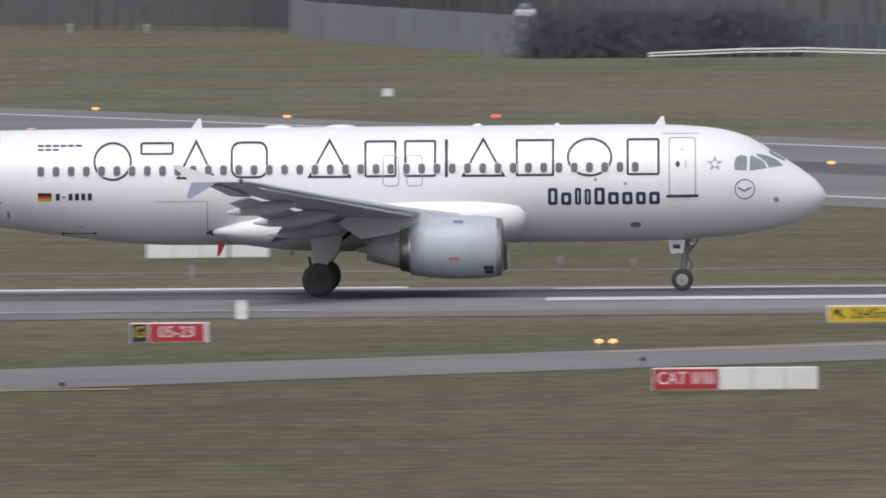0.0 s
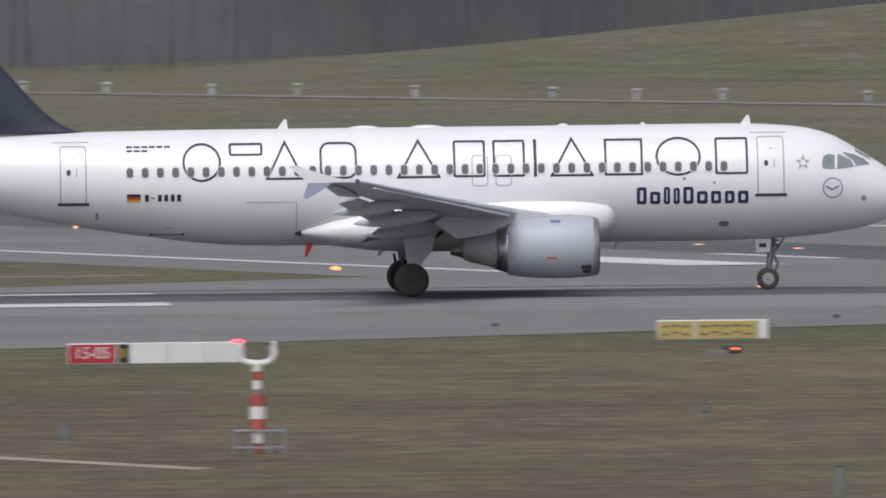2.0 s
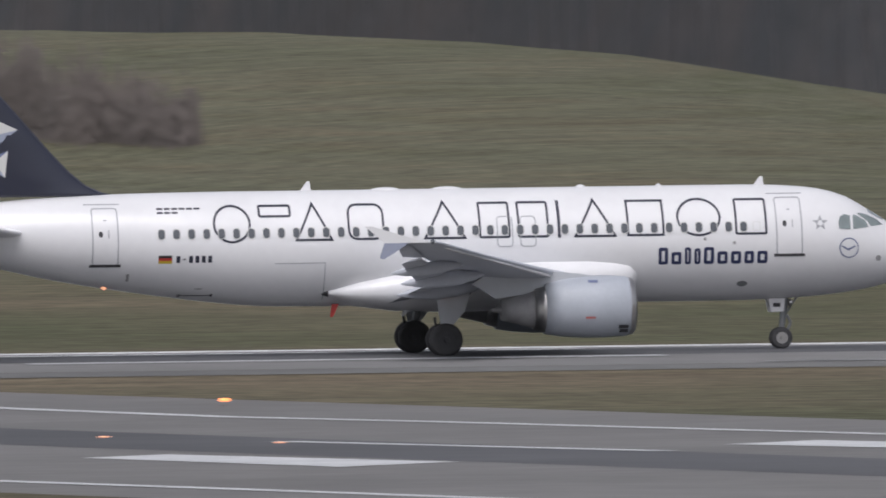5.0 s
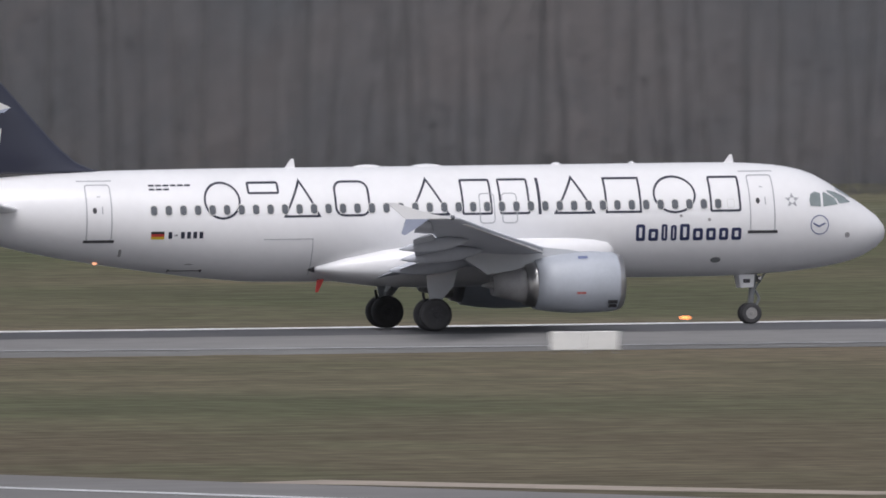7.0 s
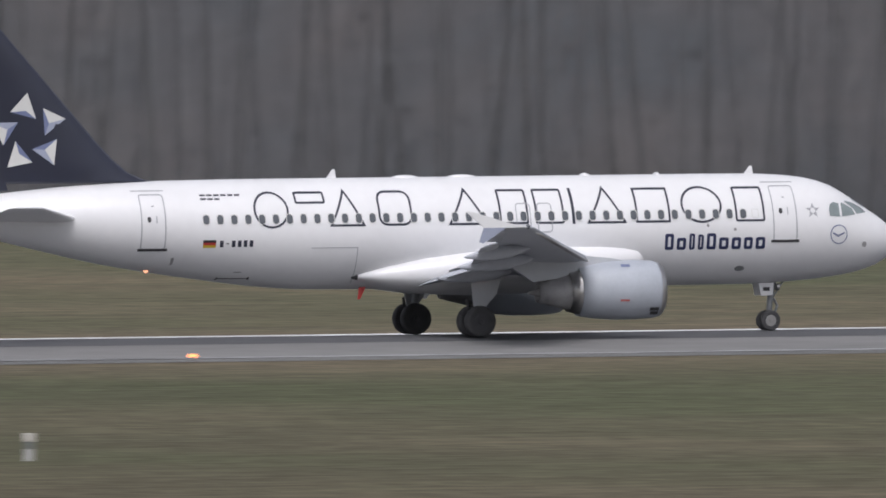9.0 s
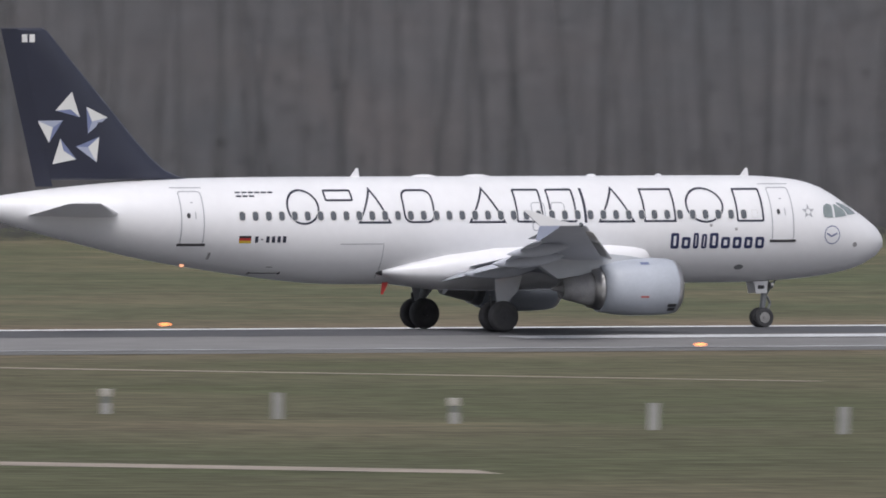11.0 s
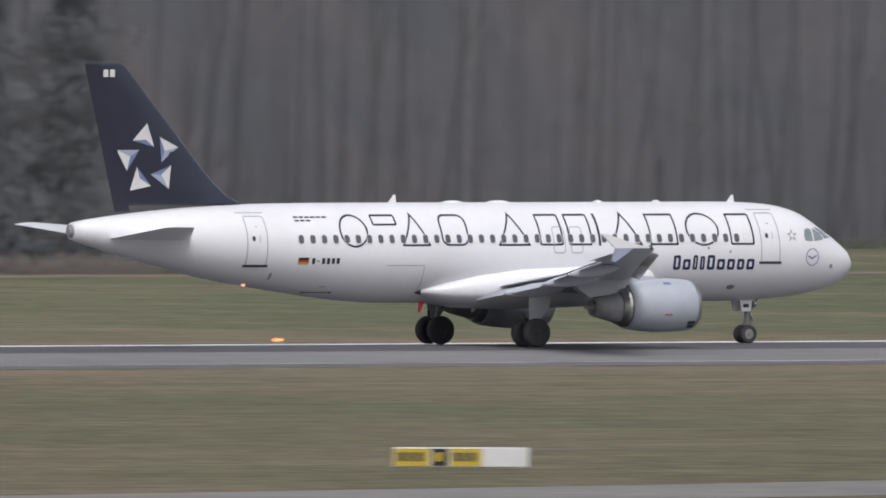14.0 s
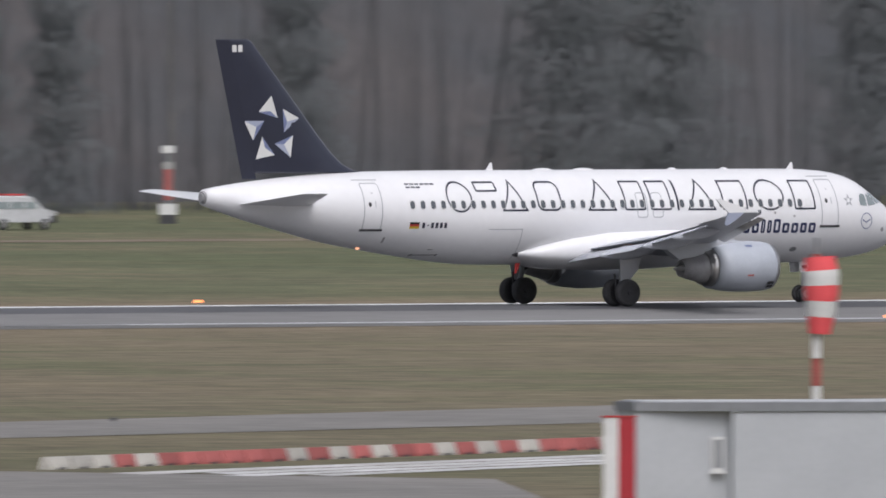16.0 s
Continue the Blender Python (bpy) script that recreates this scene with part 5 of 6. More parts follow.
def sign(x, y, boards, label, h=0.74, turn=None):
    """A row of lit guidance boards on short legs: (width, colour, text, text colour)."""
    total = sum(b[0] for b in boards)
    s = thing("airfield_sign", at(x, y), label, "sign", "airfield signs", turn=face(x, y) if turn is None else turn)
    x0 = -total / 2
    for w, colour, text, ink in boards:
        case = part("case", box(bmesh.new(), x0 + 0.008, x0 + w - 0.008, -0.13, 0.13, 0.10, h, 0.02), M["signwhite"], s, "white sign case")
        if colour != "signwhite":
            part("panel", box(bmesh.new(), x0 + 0.04, x0 + w - 0.04, -0.145, -0.128, 0.14, h - 0.04), M[colour], case, colour.replace("sign", "").replace("faded", "faded ") + " sign panel")
        if text:
            if text.startswith("bars"):
                n = int(text[4:])
                for k in range(n):
                    wd = (w - 0.3) / n
                    part("text_bar", box(bmesh.new(), x0 + 0.15 + k * wd, x0 + 0.15 + (k + 0.72) * wd, -0.152, -0.144, 0.14 + h * 0.2, h * 0.78), M[ink], case)
            elif text.startswith("rows"):
                n, wd = int(text[4:]), (w - 0.3) / int(text[4:])
                for k in range(n):
                    for z in (0.30, 0.52) if k % 2 else (0.24, 0.50):
                        part("text_bar", box(bmesh.new(), x0 + 0.15 + k * wd, x0 + 0.15 + (k + 0.8) * wd, -0.152, -0.144, z, z + 0.07), M[ink], case)
            else:
                writing(text, 0.50 * (h / 0.74), M[ink], case, x0 + w / 2, -0.150, 0.12 + (h - 0.12) / 2, wide=min(1.0, (w - 0.16) / (0.29 * len(text) - 0.75 * (len(text) > 7))))
        for lx in (x0 + 0.12, x0 + w - 0.12):
            part("leg", box(bmesh.new(), lx - 0.03, lx + 0.03, -0.05, 0.05, -0.02, 0.11), M["galv"], s)
        x0 += w
    return s


sign(-8.55, 844.4, [(2.0, "signred", "CAT II/III", "signwhite"), (0.98, "signwhite", "", ""), (0.98, "signwhite", "", ""), (0.98, "signwhite", "", "")], "red and white airfield sign standing in the grass", 0.78)
sign(-27.75, 922.8, [(0.58, "black", "G", "yellow"), (1.85, "signred", "05-23", "signwhite"), (0.12, "signwhite", "", "")], "black and red runway sign with white surround", 0.76)
sign(-5.2, 946.5, [(2.45, "yellow", "", ""), (0.14, "signwhite", "", "")], "yellow distance sign with dark lettering", 0.70)
s_ = sign(25.5, 892.8, [(1.55, "signred", "15-05", "signwhite"), (0.42, "black", "bars1", "yellow"), (1.2, "signwhite", "", ""), (1.2, "signwhite", "", ""), (1.2, "signwhite", "", "")], "red runway sign with long white blank boards", 0.76)
sign(44.4, 920.5, [(1.25, "fadedyellow", "rows3", "soil"), (2.05, "fadedyellow", "rows5", "soil"), (0.3, "signwhite", "", "")], "two yellow direction signs with blurred dark writing", 0.74)
sign(72.6, 862.5, [(0.3, "signwhite", "", ""), (1.75, "signred", "33-15", "signwhite")], "red runway sign with a white end", 0.78)
sign(88.6, 814.0, [(1.05, "signwhite", "", ""), (1.05, "signwhite", "", ""), (1.05, "signwhite", "", "")], "blank white backs of three sign boards", 0.74)
sign(231.9, 962.8, [(1.2, "signwhite", "", ""), (1.2, "signwhite", "", "")], "blank white back of a sign by the runway", 0.76)
sign(477.2, 788.8, [(1.2, "yellow", "bars3", "dark"), (0.6, "black", "bars1", "yellow"), (1.1, "yellow", "bars3", "dark"), (1.5, "signwhite", "", "")], "yellow and black sign with white blank boards", 0.74)
sign(519.0, 748.6, [(1.05, "signwhite", "", ""), (1.05, "signwhite", "", ""), (1.05, "signwhite", "", "")], "plain white boards beside the service road", 0.72)
for x, y, n, w in ((-32.0, 1087.5, 3, 1.05), (-29.6, 1087.8, 1, 1.5), (5.5, 1091.5, 3, 1.08), (7.95, 1089.8, 1, 1.08), (87.7, 1136.8, 2, 0.95)):
    sign(x, y, [(w, "signwhite", "", "")] * n, "white backs of sign boards beyond the runway", 0.68)
board = bpy.data.objects["airfield_sign.002"]
writing("2645m", 0.46, M["black"], board, 0.14, -0.150, 0.41)
part("arrow", loft(bmesh.new(), [[(x, y, z) for x, z in ((-1.08, 0.56), (-0.82, 0.58), (-0.90, 0.50), (-0.72, 0.30), (-0.80, 0.26), (-0.96, 0.44), (-1.04, 0.34))] for y in (-0.152, -0.144)]), M["black"], board, "black arrow")


def small_box(x, y, w, h, label, name="marker_box", material="signwhite", d=0.3):
    b = thing(name, at(x, y), label, "marker box", "marker boxes", turn=face(x, y))
    part("body", box(bmesh.new(), -w / 2, w / 2, -d / 2, d / 2, 0.06, h, 0.04), M[material], b)
    part("foot", box(bmesh.new(), -w * 0.35, w * 0.35, -d * 0.4, d * 0.4, -0.02, 0.07), M["galv"], b)
    part("cap", box(bmesh.new(), -w / 2 + 0.02, w / 2 - 0.02, -d / 2 - 0.01, d / 2 + 0.01, h, h + 0.03), M[material], b)
    return b


small_box(-26.5, 962.9, 0.42, 0.70, "white rounded marker cabinet on the grass")
small_box(-36.7, 1646, 0.62, 0.50, "small white cabinet in the far grass")
small_box(123.3, 1054.2, 0.62, 0.52, "white cabinet beyond the runway")
small_box(720.5, 1058, 0.66, 0.58, "white cabinet beyond the runway")
for x, y in ((834.3, 1213), (832.9, 1209.4), (818.2, 1212.2), (825.8, 1212)):
    small_box(x, y, 1.0, 1.1, "weathered white cabinet before the woods", material="post")
for x, y, hh in ((-30.6, 1046, 0.5), (-17.4, 1070, 0.35), (-14.5, 1059, 0.4)):
    small_box(x, y, 0.18, hh, "small grey marker in the far grass", material="galv")
small_box(875.2, 1294, 0.5, 1.35, "dull yellow marker post before the woods", material="yellow")
small_box(14.2, 808.3, 0.44, 1.12, "grey cylindrical cabinet in the grass", "utility_cabinet", "galv", 0.44)
for x, y, hh in ((45.9, 783.9, 0.75), (47.8, 787.9, 0.55), (39.1, 815, 0.35), (37.7, 716, 0.9), (12.9, 812, 0.4), (20.0, 790, 0.55)):
    small_box(x, y, 0.3, hh, "small grey-green cabinet in the grass", "utility_cabinet", "greygreen", 0.25)
small_box(405.2, 790.5, 1.0, 0.95, "grey equipment drum beside the mast", "equipment_drum", "galv", 0.9)
for x, y in ((400.4, 789.5), (401.4, 790.2)):
    small_box(x, y, 0.5, 0.35, "low grey equipment box beside the mast", "equipment_box", "galv", 0.4)


def runway_lamp(x, y, glow="amber", tall=0.20, wide=0.26, lit=True, name="runway_lamp", label="glowing amber edge lamp on a short stem"):
    l = thing(name, at(x, y), label, "lamp", "runway lamps", turn=face(x, y))
    part("stem", rod(bmesh.new(), (0, 0, -0.03), (0, 0, tall - 0.06), 0.03, n=8), M["galv"], l)
    bm = bmesh.new()
    bmesh.ops.create_uvsphere(bm, u_segments=12, v_segments=8, radius=1.0, matrix=Matrix.LocRotScale((0, 0, tall), None, (wide / 2, wide / 2, 0.07 if tall > 0.1 else 0.03)))
    part("lens", bm, M[glow] if lit else M["dark"], l, "glowing lamp glass" if lit else "dark lamp housing", True)
    part("base", rod(bmesh.new(), (0, 0, -0.03), (0, 0, 0.015), 0.14, 0.12, n=12), M["dark"], l)
    return l


first = runway_lamp(250.1, D - 24.5)
for k in range(10):
    if k:
        copy_thing(first, Matrix.Translation(at(250.1 + 59.7 * k, D - 24.5)))
    copy_thing(first, Matrix.Translation(at(249.1 + 59.66 * k, D + 24.5)))
for x, y in ((79.0, 922.5), (93.6, 869.5), (108.4, 821), (118.8, 968.5), (131.3, 925), (146.6, 876.4), (88.6, 1073), (37.0, 1059), (12, 1033), (23.6, 1107), (9.5, 1360), (-51.7, 1585), (-39.8, 1540), (-8.9, 1336), (10.6, 1149)):
    copy_thing(first, Matrix.Translation(at(x, y)))
red_first = runway_lamp(-27.9, 1508.6, "redlamp", 0.5, 0.4, label="glowing red lamp on a short stem")
copy_thing(red_first, Matrix.Translation(at(10.7, 1126)))
pair = runway_lamp(-13.6, 912, "amber", 0.25, 0.2, label="pair of flashing amber guard lamps")
copy_thing(pair, Matrix.Translation(at(-13.15, 912)))
copy_thing(pair, Matrix.Translation(at(8.8, 907)))
flat = runway_lamp(64.8, 967.9, "warm", 0.03, 0.30, name="flush_lamp", label="flush warm-white lamp set in the pavement")
for k in range(16):
    copy_thing(flat, Matrix.Translation(at(67.5 + 3.8 * k, 1048 - 12.2 * k)))
for x, y in ((50.1, 1002), (79.6, 927), (53.2, 1113.7), (56.5, 1101.4), (10.1, 1272), (-52.6, 1508), (-49.5, 1496)):
    copy_thing(flat, Matrix.Translation(at(x, y)))
dull = runway_lamp(-28.9, 853, "dark", 0.26, 0.2, False, "taxiway_lamp", "small unlit blue-grey taxiway lamp")
for x, y in ((-11.8, 883), (0.5, 935.3), (5.4, 909.5), (9.6, 948), (15.5, 969.4), (38.2, 942.2), (50, 950.1), (62, 944), (540, 781), (560, 790), (500, 760)):
    copy_thing(dull, Matrix.Translation(at(x, y)))


def guard_lamp(x, y):
    """A dark tilted housing with an orange glow, on a pale slab."""
    g = thing("guard_lamp", at(x, y), "dark lamp housing with orange glow on a pale slab", "lamp", "guard lamps", turn=face(x, y))
    part("slab", box(bmesh.new(), -0.62, 0.0, -0.35, 0.3, -0.05, 0.16, 0.02), M["concrete"], g)
    part("housing", box(bmesh.new(), -0.22, 0.42, -0.12, 0.2, 0.05, 0.33, 0.05), M["dark"], g)
    part("lens", box(bmesh.new(), 0.12, 0.36, -0.13, -0.10, 0.17, 0.24, 0.01), M["ember"], g, "glowing amber slot")
    return g


lamp0 = guard_lamp(43.9, 900)
for x, y in ((53.3, 901), (62.4, 903), (71.5, 903.5)):
    copy_thing(lamp0, Matrix.Translation(at(x, y)) @ pose(0, 0, 0, 0, 0, face(x, y)))


def wind_post(x, y):
    """A red and white post with a forked bracket and a red lamp."""
    w = thing("forked_mast", at(x, y), "red and white banded mast with a forked top and red lamp", "mast", "forked masts", turn=face(x, y))
    for z0, z1, r, m in ((0, 0.28, 0.13, "polered"), (0.28, 0.64, 0.14, "signwhite"), (0.64, 0.95, 0.22, "polered"), (0.95, 1.29, 0.23, "signwhite"), (1.29, 1.63, 0.22, "polered"), (1.63, 1.77, 0.12, "galv"),
                        (1.77, 2.0, 0.13, "signwhite"), (2.0, 2.25, 0.13, "polered"), (2.25, 2.44, 0.14, "signwhite")):
        part("band", rod(bmesh.new(), (0, 0, z0), (0, 0, z1), r, n=14), M[m], w, "red band" if m == "polered" else "")
    for s in (-1, 1):
        bm = bmesh.new()
        bend = [(0, 2.46), (0.26, 2.48), (0.40, 2.56), (0.47, 2.72), (0.46, 2.86), (0.42, 2.96), (0.52, 3.0)]
        for (xa, za), (xb, zb) in zip(bend, bend[1:]):
            rod(bm, (s * xa, 0, za), (s * xb, 0, zb), 0.095, n=10)
        part("fork_arm", bm, M["signwhite"], w, "white curved fork arm")
    bm = bmesh.new()
    bmesh.ops.create_uvsphere(bm, u_segments=10, v_segments=6, radius=1.0, matrix=Matrix.LocRotScale((-0.52, 0, 3.08), None, (0.17, 0.12, 0.06)))
    part("obstacle_lamp", bm, M["redlamp"], w, "glowing red obstacle lamp")
    for sx in (-0.62, -0.2, 0.3, 0.72):
        for sy in (-0.4, 0.4):
            part("frame_post", rod(bmesh.new(), (sx, sy, -0.03), (sx, sy, 0.64), 0.035, n=6), M["galv"], w)
    for z in (0.16, 0.62):
        for sy in (-0.4, 0.4):
            part("frame_rail", rod(bmesh.new(), (-0.66, sy, z), (0.76, sy, z), 0.035, n=6), M["galv"], w)
    return w


wp = wind_post(52.2, 775.5)
copy_thing(wp, Matrix.Translation(at(24.9, 775)) @ pose(0, 0, 0, 0, 0, face(24.9, 775)))


def banded_pole(parent, h, n, r, first="red"):
    order = ["polered", "signwhite"] if first == "red" else ["signwhite", "polered"]
    for i in range(n):
        part("band", rod(bmesh.new(), (0, 0, -0.05 + h * i / n), (0, 0, h * (i + 1) / n), r, n=14), M[order[i % 2]], parent, "red band" if order[i % 2] == "polered" else "white band")


def windsock(x, y, pole, n, path, label, colours, first="red", r=0.15, turn=None):
    """A banded pole with a striped cloth tube along path: (x, z, radius)."""
    w = thing("windsock", at(x, y), label, "windsock", "windsocks", turn=face(x, y) if turn is None else turn)
    banded_pole(w, pole, n, r, first)
    part("lamp_arm", rod(bmesh.new(), (0, 0, pole), (0, 0, pole + 0.5), 0.05, n=8), M["galv"], w)
    k = len(colours)
    for i in range(k):
        a, b = i / k, (i + 1) / k
        rings = []
        for j in range(5):
            q = (a + (b - a) * j / 4) * (len(path) - 1)
            lo = min(int(q), len(path) - 2)
            f = q - lo
            p = [path[lo][c] * (1 - f) + path[lo + 1][c] * f for c in range(3)]
            d = Vector((path[lo + 1][0] - path[lo][0], 0, path[lo + 1][1] - path[lo][1])).normalized()
            nrm = Vector((-d.z, 0, d.x))
            rings.append([(p[0] + nrm.x * p[2] * math.cos(t), p[2] * math.sin(t), p[1] + nrm.z * p[2] * math.cos(t)) for t in [2 * math.pi * m / 20 for m in range(20)]])
        part("sock_stripe", loft(bmesh.new(), rings, cap=False), M[colours[i]], w, "", True)
    return w


windsock(7.4, 816.0, 3.2, 5, [(0.10, 4.22, 0.36), (-0.10, 4.20, 0.38), (-0.55, 3.70, 0.37), (-0.95, 3.05, 0.33), (-1.35, 2.55, 0.31), (-1.75, 1.98, 0.24)], "faded orange and white windsock on a banded pole", ["orange", "cloth", "orange", "cloth", "orange"])
windsock(520.5, 697.0, 7.2, 9, [(0.10, 7.12, 0.45), (0.14, 6.6, 0.55), (0.16, 6.0, 0.52), (0.14, 5.4, 0.44), (0.10, 4.75, 0.33)], "red and white windsock hanging limp on a banded pole", ["sockred", "signwhite", "sockred", "signwhite", "sockred"], "red", 0.15)


def tall_mast(x, y, h=9.6):
    m = thing("anemometer_mast", at(x, y), "tall red and white mast with wind instruments on top", "mast", "tall masts", turn=face(x, y))
    banded_pole(m, h, 9 if h > 5 else 5, 0.15)
    part("platform", rod(bmesh.new(), (0, 0, h), (0, 0, h + 0.06), 0.95, n=20), M["red"], m, "flat red top disc")
    for s, z in ((-0.75, h + 0.55), (0.75, h + 0.95)):
        bm = bmesh.new()
        rod(bm, (s, 0, h + 0.06), (s, 0, z), 0.035, n=8), rod(bm, (s, 0, h + 0.1), (s, 0, h + 0.5), 0.2, n=12), box(bm, s - 0.32, s + 0.32, -0.03, 0.03, z - 0.05, z + 0.02)
        part("instrument", bm, M["galv"], m, "small grey wind instrument")
    bm = bmesh.new()
    bmesh.ops.create_uvsphere(bm, u_segments=10, v_segments=6, radius=0.14, matrix=Matrix.Translation((-0.2, 0, h + 0.14)))
    part("obstacle_lamp", bm, M["redlamp"], m, "glowing red obstacle lamp")
    return m


tm = tall_mast(402.4, 789.2)

# a stout banded mast on a flared foot
bm_ = thing("banded_mast", at(327.45, 811.2), "stout red and white banded mast on a flared foot", "mast", "tall masts", turn=face(327.45, 811.2))
for z0, z1, r0, r1, m in ((-0.05, 0.9, 0.80, 0.42, "polered"), (0.9, 2.35, 0.42, 0.35, "polered"), (2.35, 4.85, 0.35, 0.31, "signwhite"), (4.85, 7.6, 0.31, 0.27, "polered")):
    part("band", rod(bmesh.new(), (0, 0, z0), (0, 0, z1), r0, r1, n=18), M[m], bm_, "red band" if m == "polered" else "white band")
part("collar", rod(bmesh.new(), (0, 0, 4.08), (0, 0, 4.16), 0.36, n=18), M["galv"], bm_, "grey collar")
part("cap", rod(bmesh.new(), (0, 0, 7.6), (0, 0, 7.9), 0.30, 0.18, n=18), M["heather"], bm_, "dull pinkish cap")
part("slab", box(bmesh.new(), -1.1, 1.1, -1.1, 1.1, -0.1, 0.03), M["concrete"], bm_)


# ---- marker posts ----
def marker_post(kind):
    p = thing("marker_post", (0, 0, 0), "weathered white marker post in the grass", "post", "marker posts")
    if kind == "solid":
        part("post", box(bmesh.new(), -0.18, 0.18, -0.06, 0.06, -0.05, 0.84, 0.02), M["post"], p)
        part("cap", box(bmesh.new(), -0.19, 0.19, -0.07, 0.07, 0.84, 0.87), M["post"], p)
    elif kind == "banded":
        part("post", box(bmesh.new(), -0.17, 0.17, -0.06, 0.06, -0.05, 0.36, 0.02), M["post"], p)
        part("dark_band", box(bmesh.new(), -0.165, 0.165, -0.055, 0.055, 0.36, 0.58), M["greygreen"], p, "dull grey band")
        part("head", box(bmesh.new(), -0.2, 0.2, -0.07, 0.07, 0.58, 0.84, 0.02), M["dustywhite"], p, "white head")
    else:
        part("post", box(bmesh.new(), -0.18, 0.18, -0.06, 0.06, -0.05, 0.30, 0.02), M["post"], p)
        part("head", box(bmesh.new(), -0.2, 0.2, -0.08, 0.08, 0.30, 0.5, 0.02), M["post"], p)
    return p


KINDS = {k: marker_post(k) for k in ("solid", "banded", "short")}
ROW = [("solid", 228.2, 891), ("solid", 230.5, 881.7), ("solid", 232.8, 872.8), ("solid", 235.3, 864.5), ("solid", 238.3, 857.5), ("banded", 240.4, 850), ("banded", 242.6, 844), ("short", 244.7, 837),
       ("banded", 248.4, 829), ("banded", 251.9, 822), ("banded", 254.8, 813.5), ("solid", 358.2, 883), ("solid", 360.2, 879), ("banded", 360.8, 863.3), ("solid", 362.8, 853.5), ("banded", 365.3, 844.7), ("solid", 367.2, 833), ("solid", 370.3, 825),
       ("solid", 373, 816), ("banded", 374.3, 805), ("short", 377.2, 798), ("banded", 381.8, 793), ("solid", 385.2, 785.8), ("banded", 388.1, 777.3), ("solid", 389.6, 765.6), ("solid", 393.8, 758)]
used = set()
for kind, x, y in ROW:
    m = Matrix.Translation(at(x, y)) @ pose(0, 0, 0, 0, random.uniform(-2, 2), face(x, y))
    if kind in used:
        copy_thing(KINDS[kind], m)
    else:
        KINDS[kind].matrix_world = m
        used.add(kind)


def far_post(x, y):
    p = thing("perimeter_post", at(x, y), "pale stone perimeter post before the mound", "post", "perimeter posts", turn=face(x, y))
    part("post", box(bmesh.new(), -0.18, 0.18, -0.2, 0.2, -0.1, 0.5, 0.04), M["post"], p)
    part("cap", box(bmesh.new(), -0.26, 0.26, -0.26, 0.26, 0.5, 0.7, 0.04), M["post"], p)
    return p


fp = far_post(25.4, 1744.7)
for x, y in ((28.5, 1734), (39, 1705), (40.8, 1702.5), (45.5, 1690), (51.3, 1674), (56.3, 1672), (62.5, 1653), (69.8, 1635), (74, 1621), (78.7, 1616), (85.9, 1596), (90.7, 1587.6), (97.1, 1567.5), (102, 1563), (109.4, 1542), (113.8, 1529), (119, 1516),
             (13, 1790), (4, 1850), (8, 1840), (-38, 1950), (-44, 1990), (-47, 2010), (-64, 2080), (-70, 2090)):
    copy_thing(fp, Matrix.Translation(at(x, y)))


# ---- service corner: hut, barrier, boards, van ----
def make_hut():
    """A flat-roofed cabin, corner towards the terrace."""
    hut = thing("site_cabin", (506.03, 681.71, -0.39), "pale grey flat-roofed site cabin with a grey roof edge", "cabin", turn=-21)
    part("wall", box(bmesh.new(), 0.0, 6.1, 0.0, 2.6, -0.3, 2.75), M["wall"], hut, "pale grey panel wall")
    part("wall", box(bmesh.new(), -2.95, -0.004, 0.35, 2.6, -0.3, 2.75), M["wall"], hut, "pale grey panel wall")
    bm = bmesh.new()
    loft(bm, [[(x, y, z) for x, y in ((0.0, -0.06), (6.2, -0.06), (6.2, 2.7), (-3.0, 2.7), (-3.02, 0.30), (-0.06, -0.02))] for z in (2.75, 3.02)])
    part("roof_edge", bm, M["roof"], hut, "grey metal roof edge")
    part("roof_sheet", box(bmesh.new(), -2.8, 6.0, 0.25, 2.6, 3.02, 3.06), M["wall"], hut, "pale roof sheet")
    win = part("window", box(bmesh.new(), -0.62, -0.28, 0.20, 0.36, 0.95, 1.98), M["signwhite"], hut, "narrow white-framed window")
    part("pane", box(bmesh.new(), -0.57, -0.33, 0.185, 0.205, 1.05, 1.90), M["galv"], win, "grey glass pane")
    part("window_sill", box(bmesh.new(), -0.66, -0.24, 0.14, 0.30, 0.88, 0.96), M["signwhite"], win)
    part("corner_post", box(bmesh.new(), -0.05, 0.05, -0.03, 0.1, -0.3, 2.75), M["wall"], hut)
    return hut


make_hut()
sb = thing("striped_board", (497.9, 676.5, -0.39), "tall red and white striped hazard board", "board", turn=-36)
part("white_stripe", box(bmesh.new(), -0.46, -0.02, -0.06, 0.06, -0.1, 2.72), M["signwhite"], sb)
part("red_stripe", box(bmesh.new(), -0.016, 0.48, -0.06, 0.06, -0.1, 2.72), M["signred"], sb)
part("top_rail", box(bmesh.new(), -0.5, 0.52, -0.08, 0.08, 2.72, 2.78), M["red"], sb)

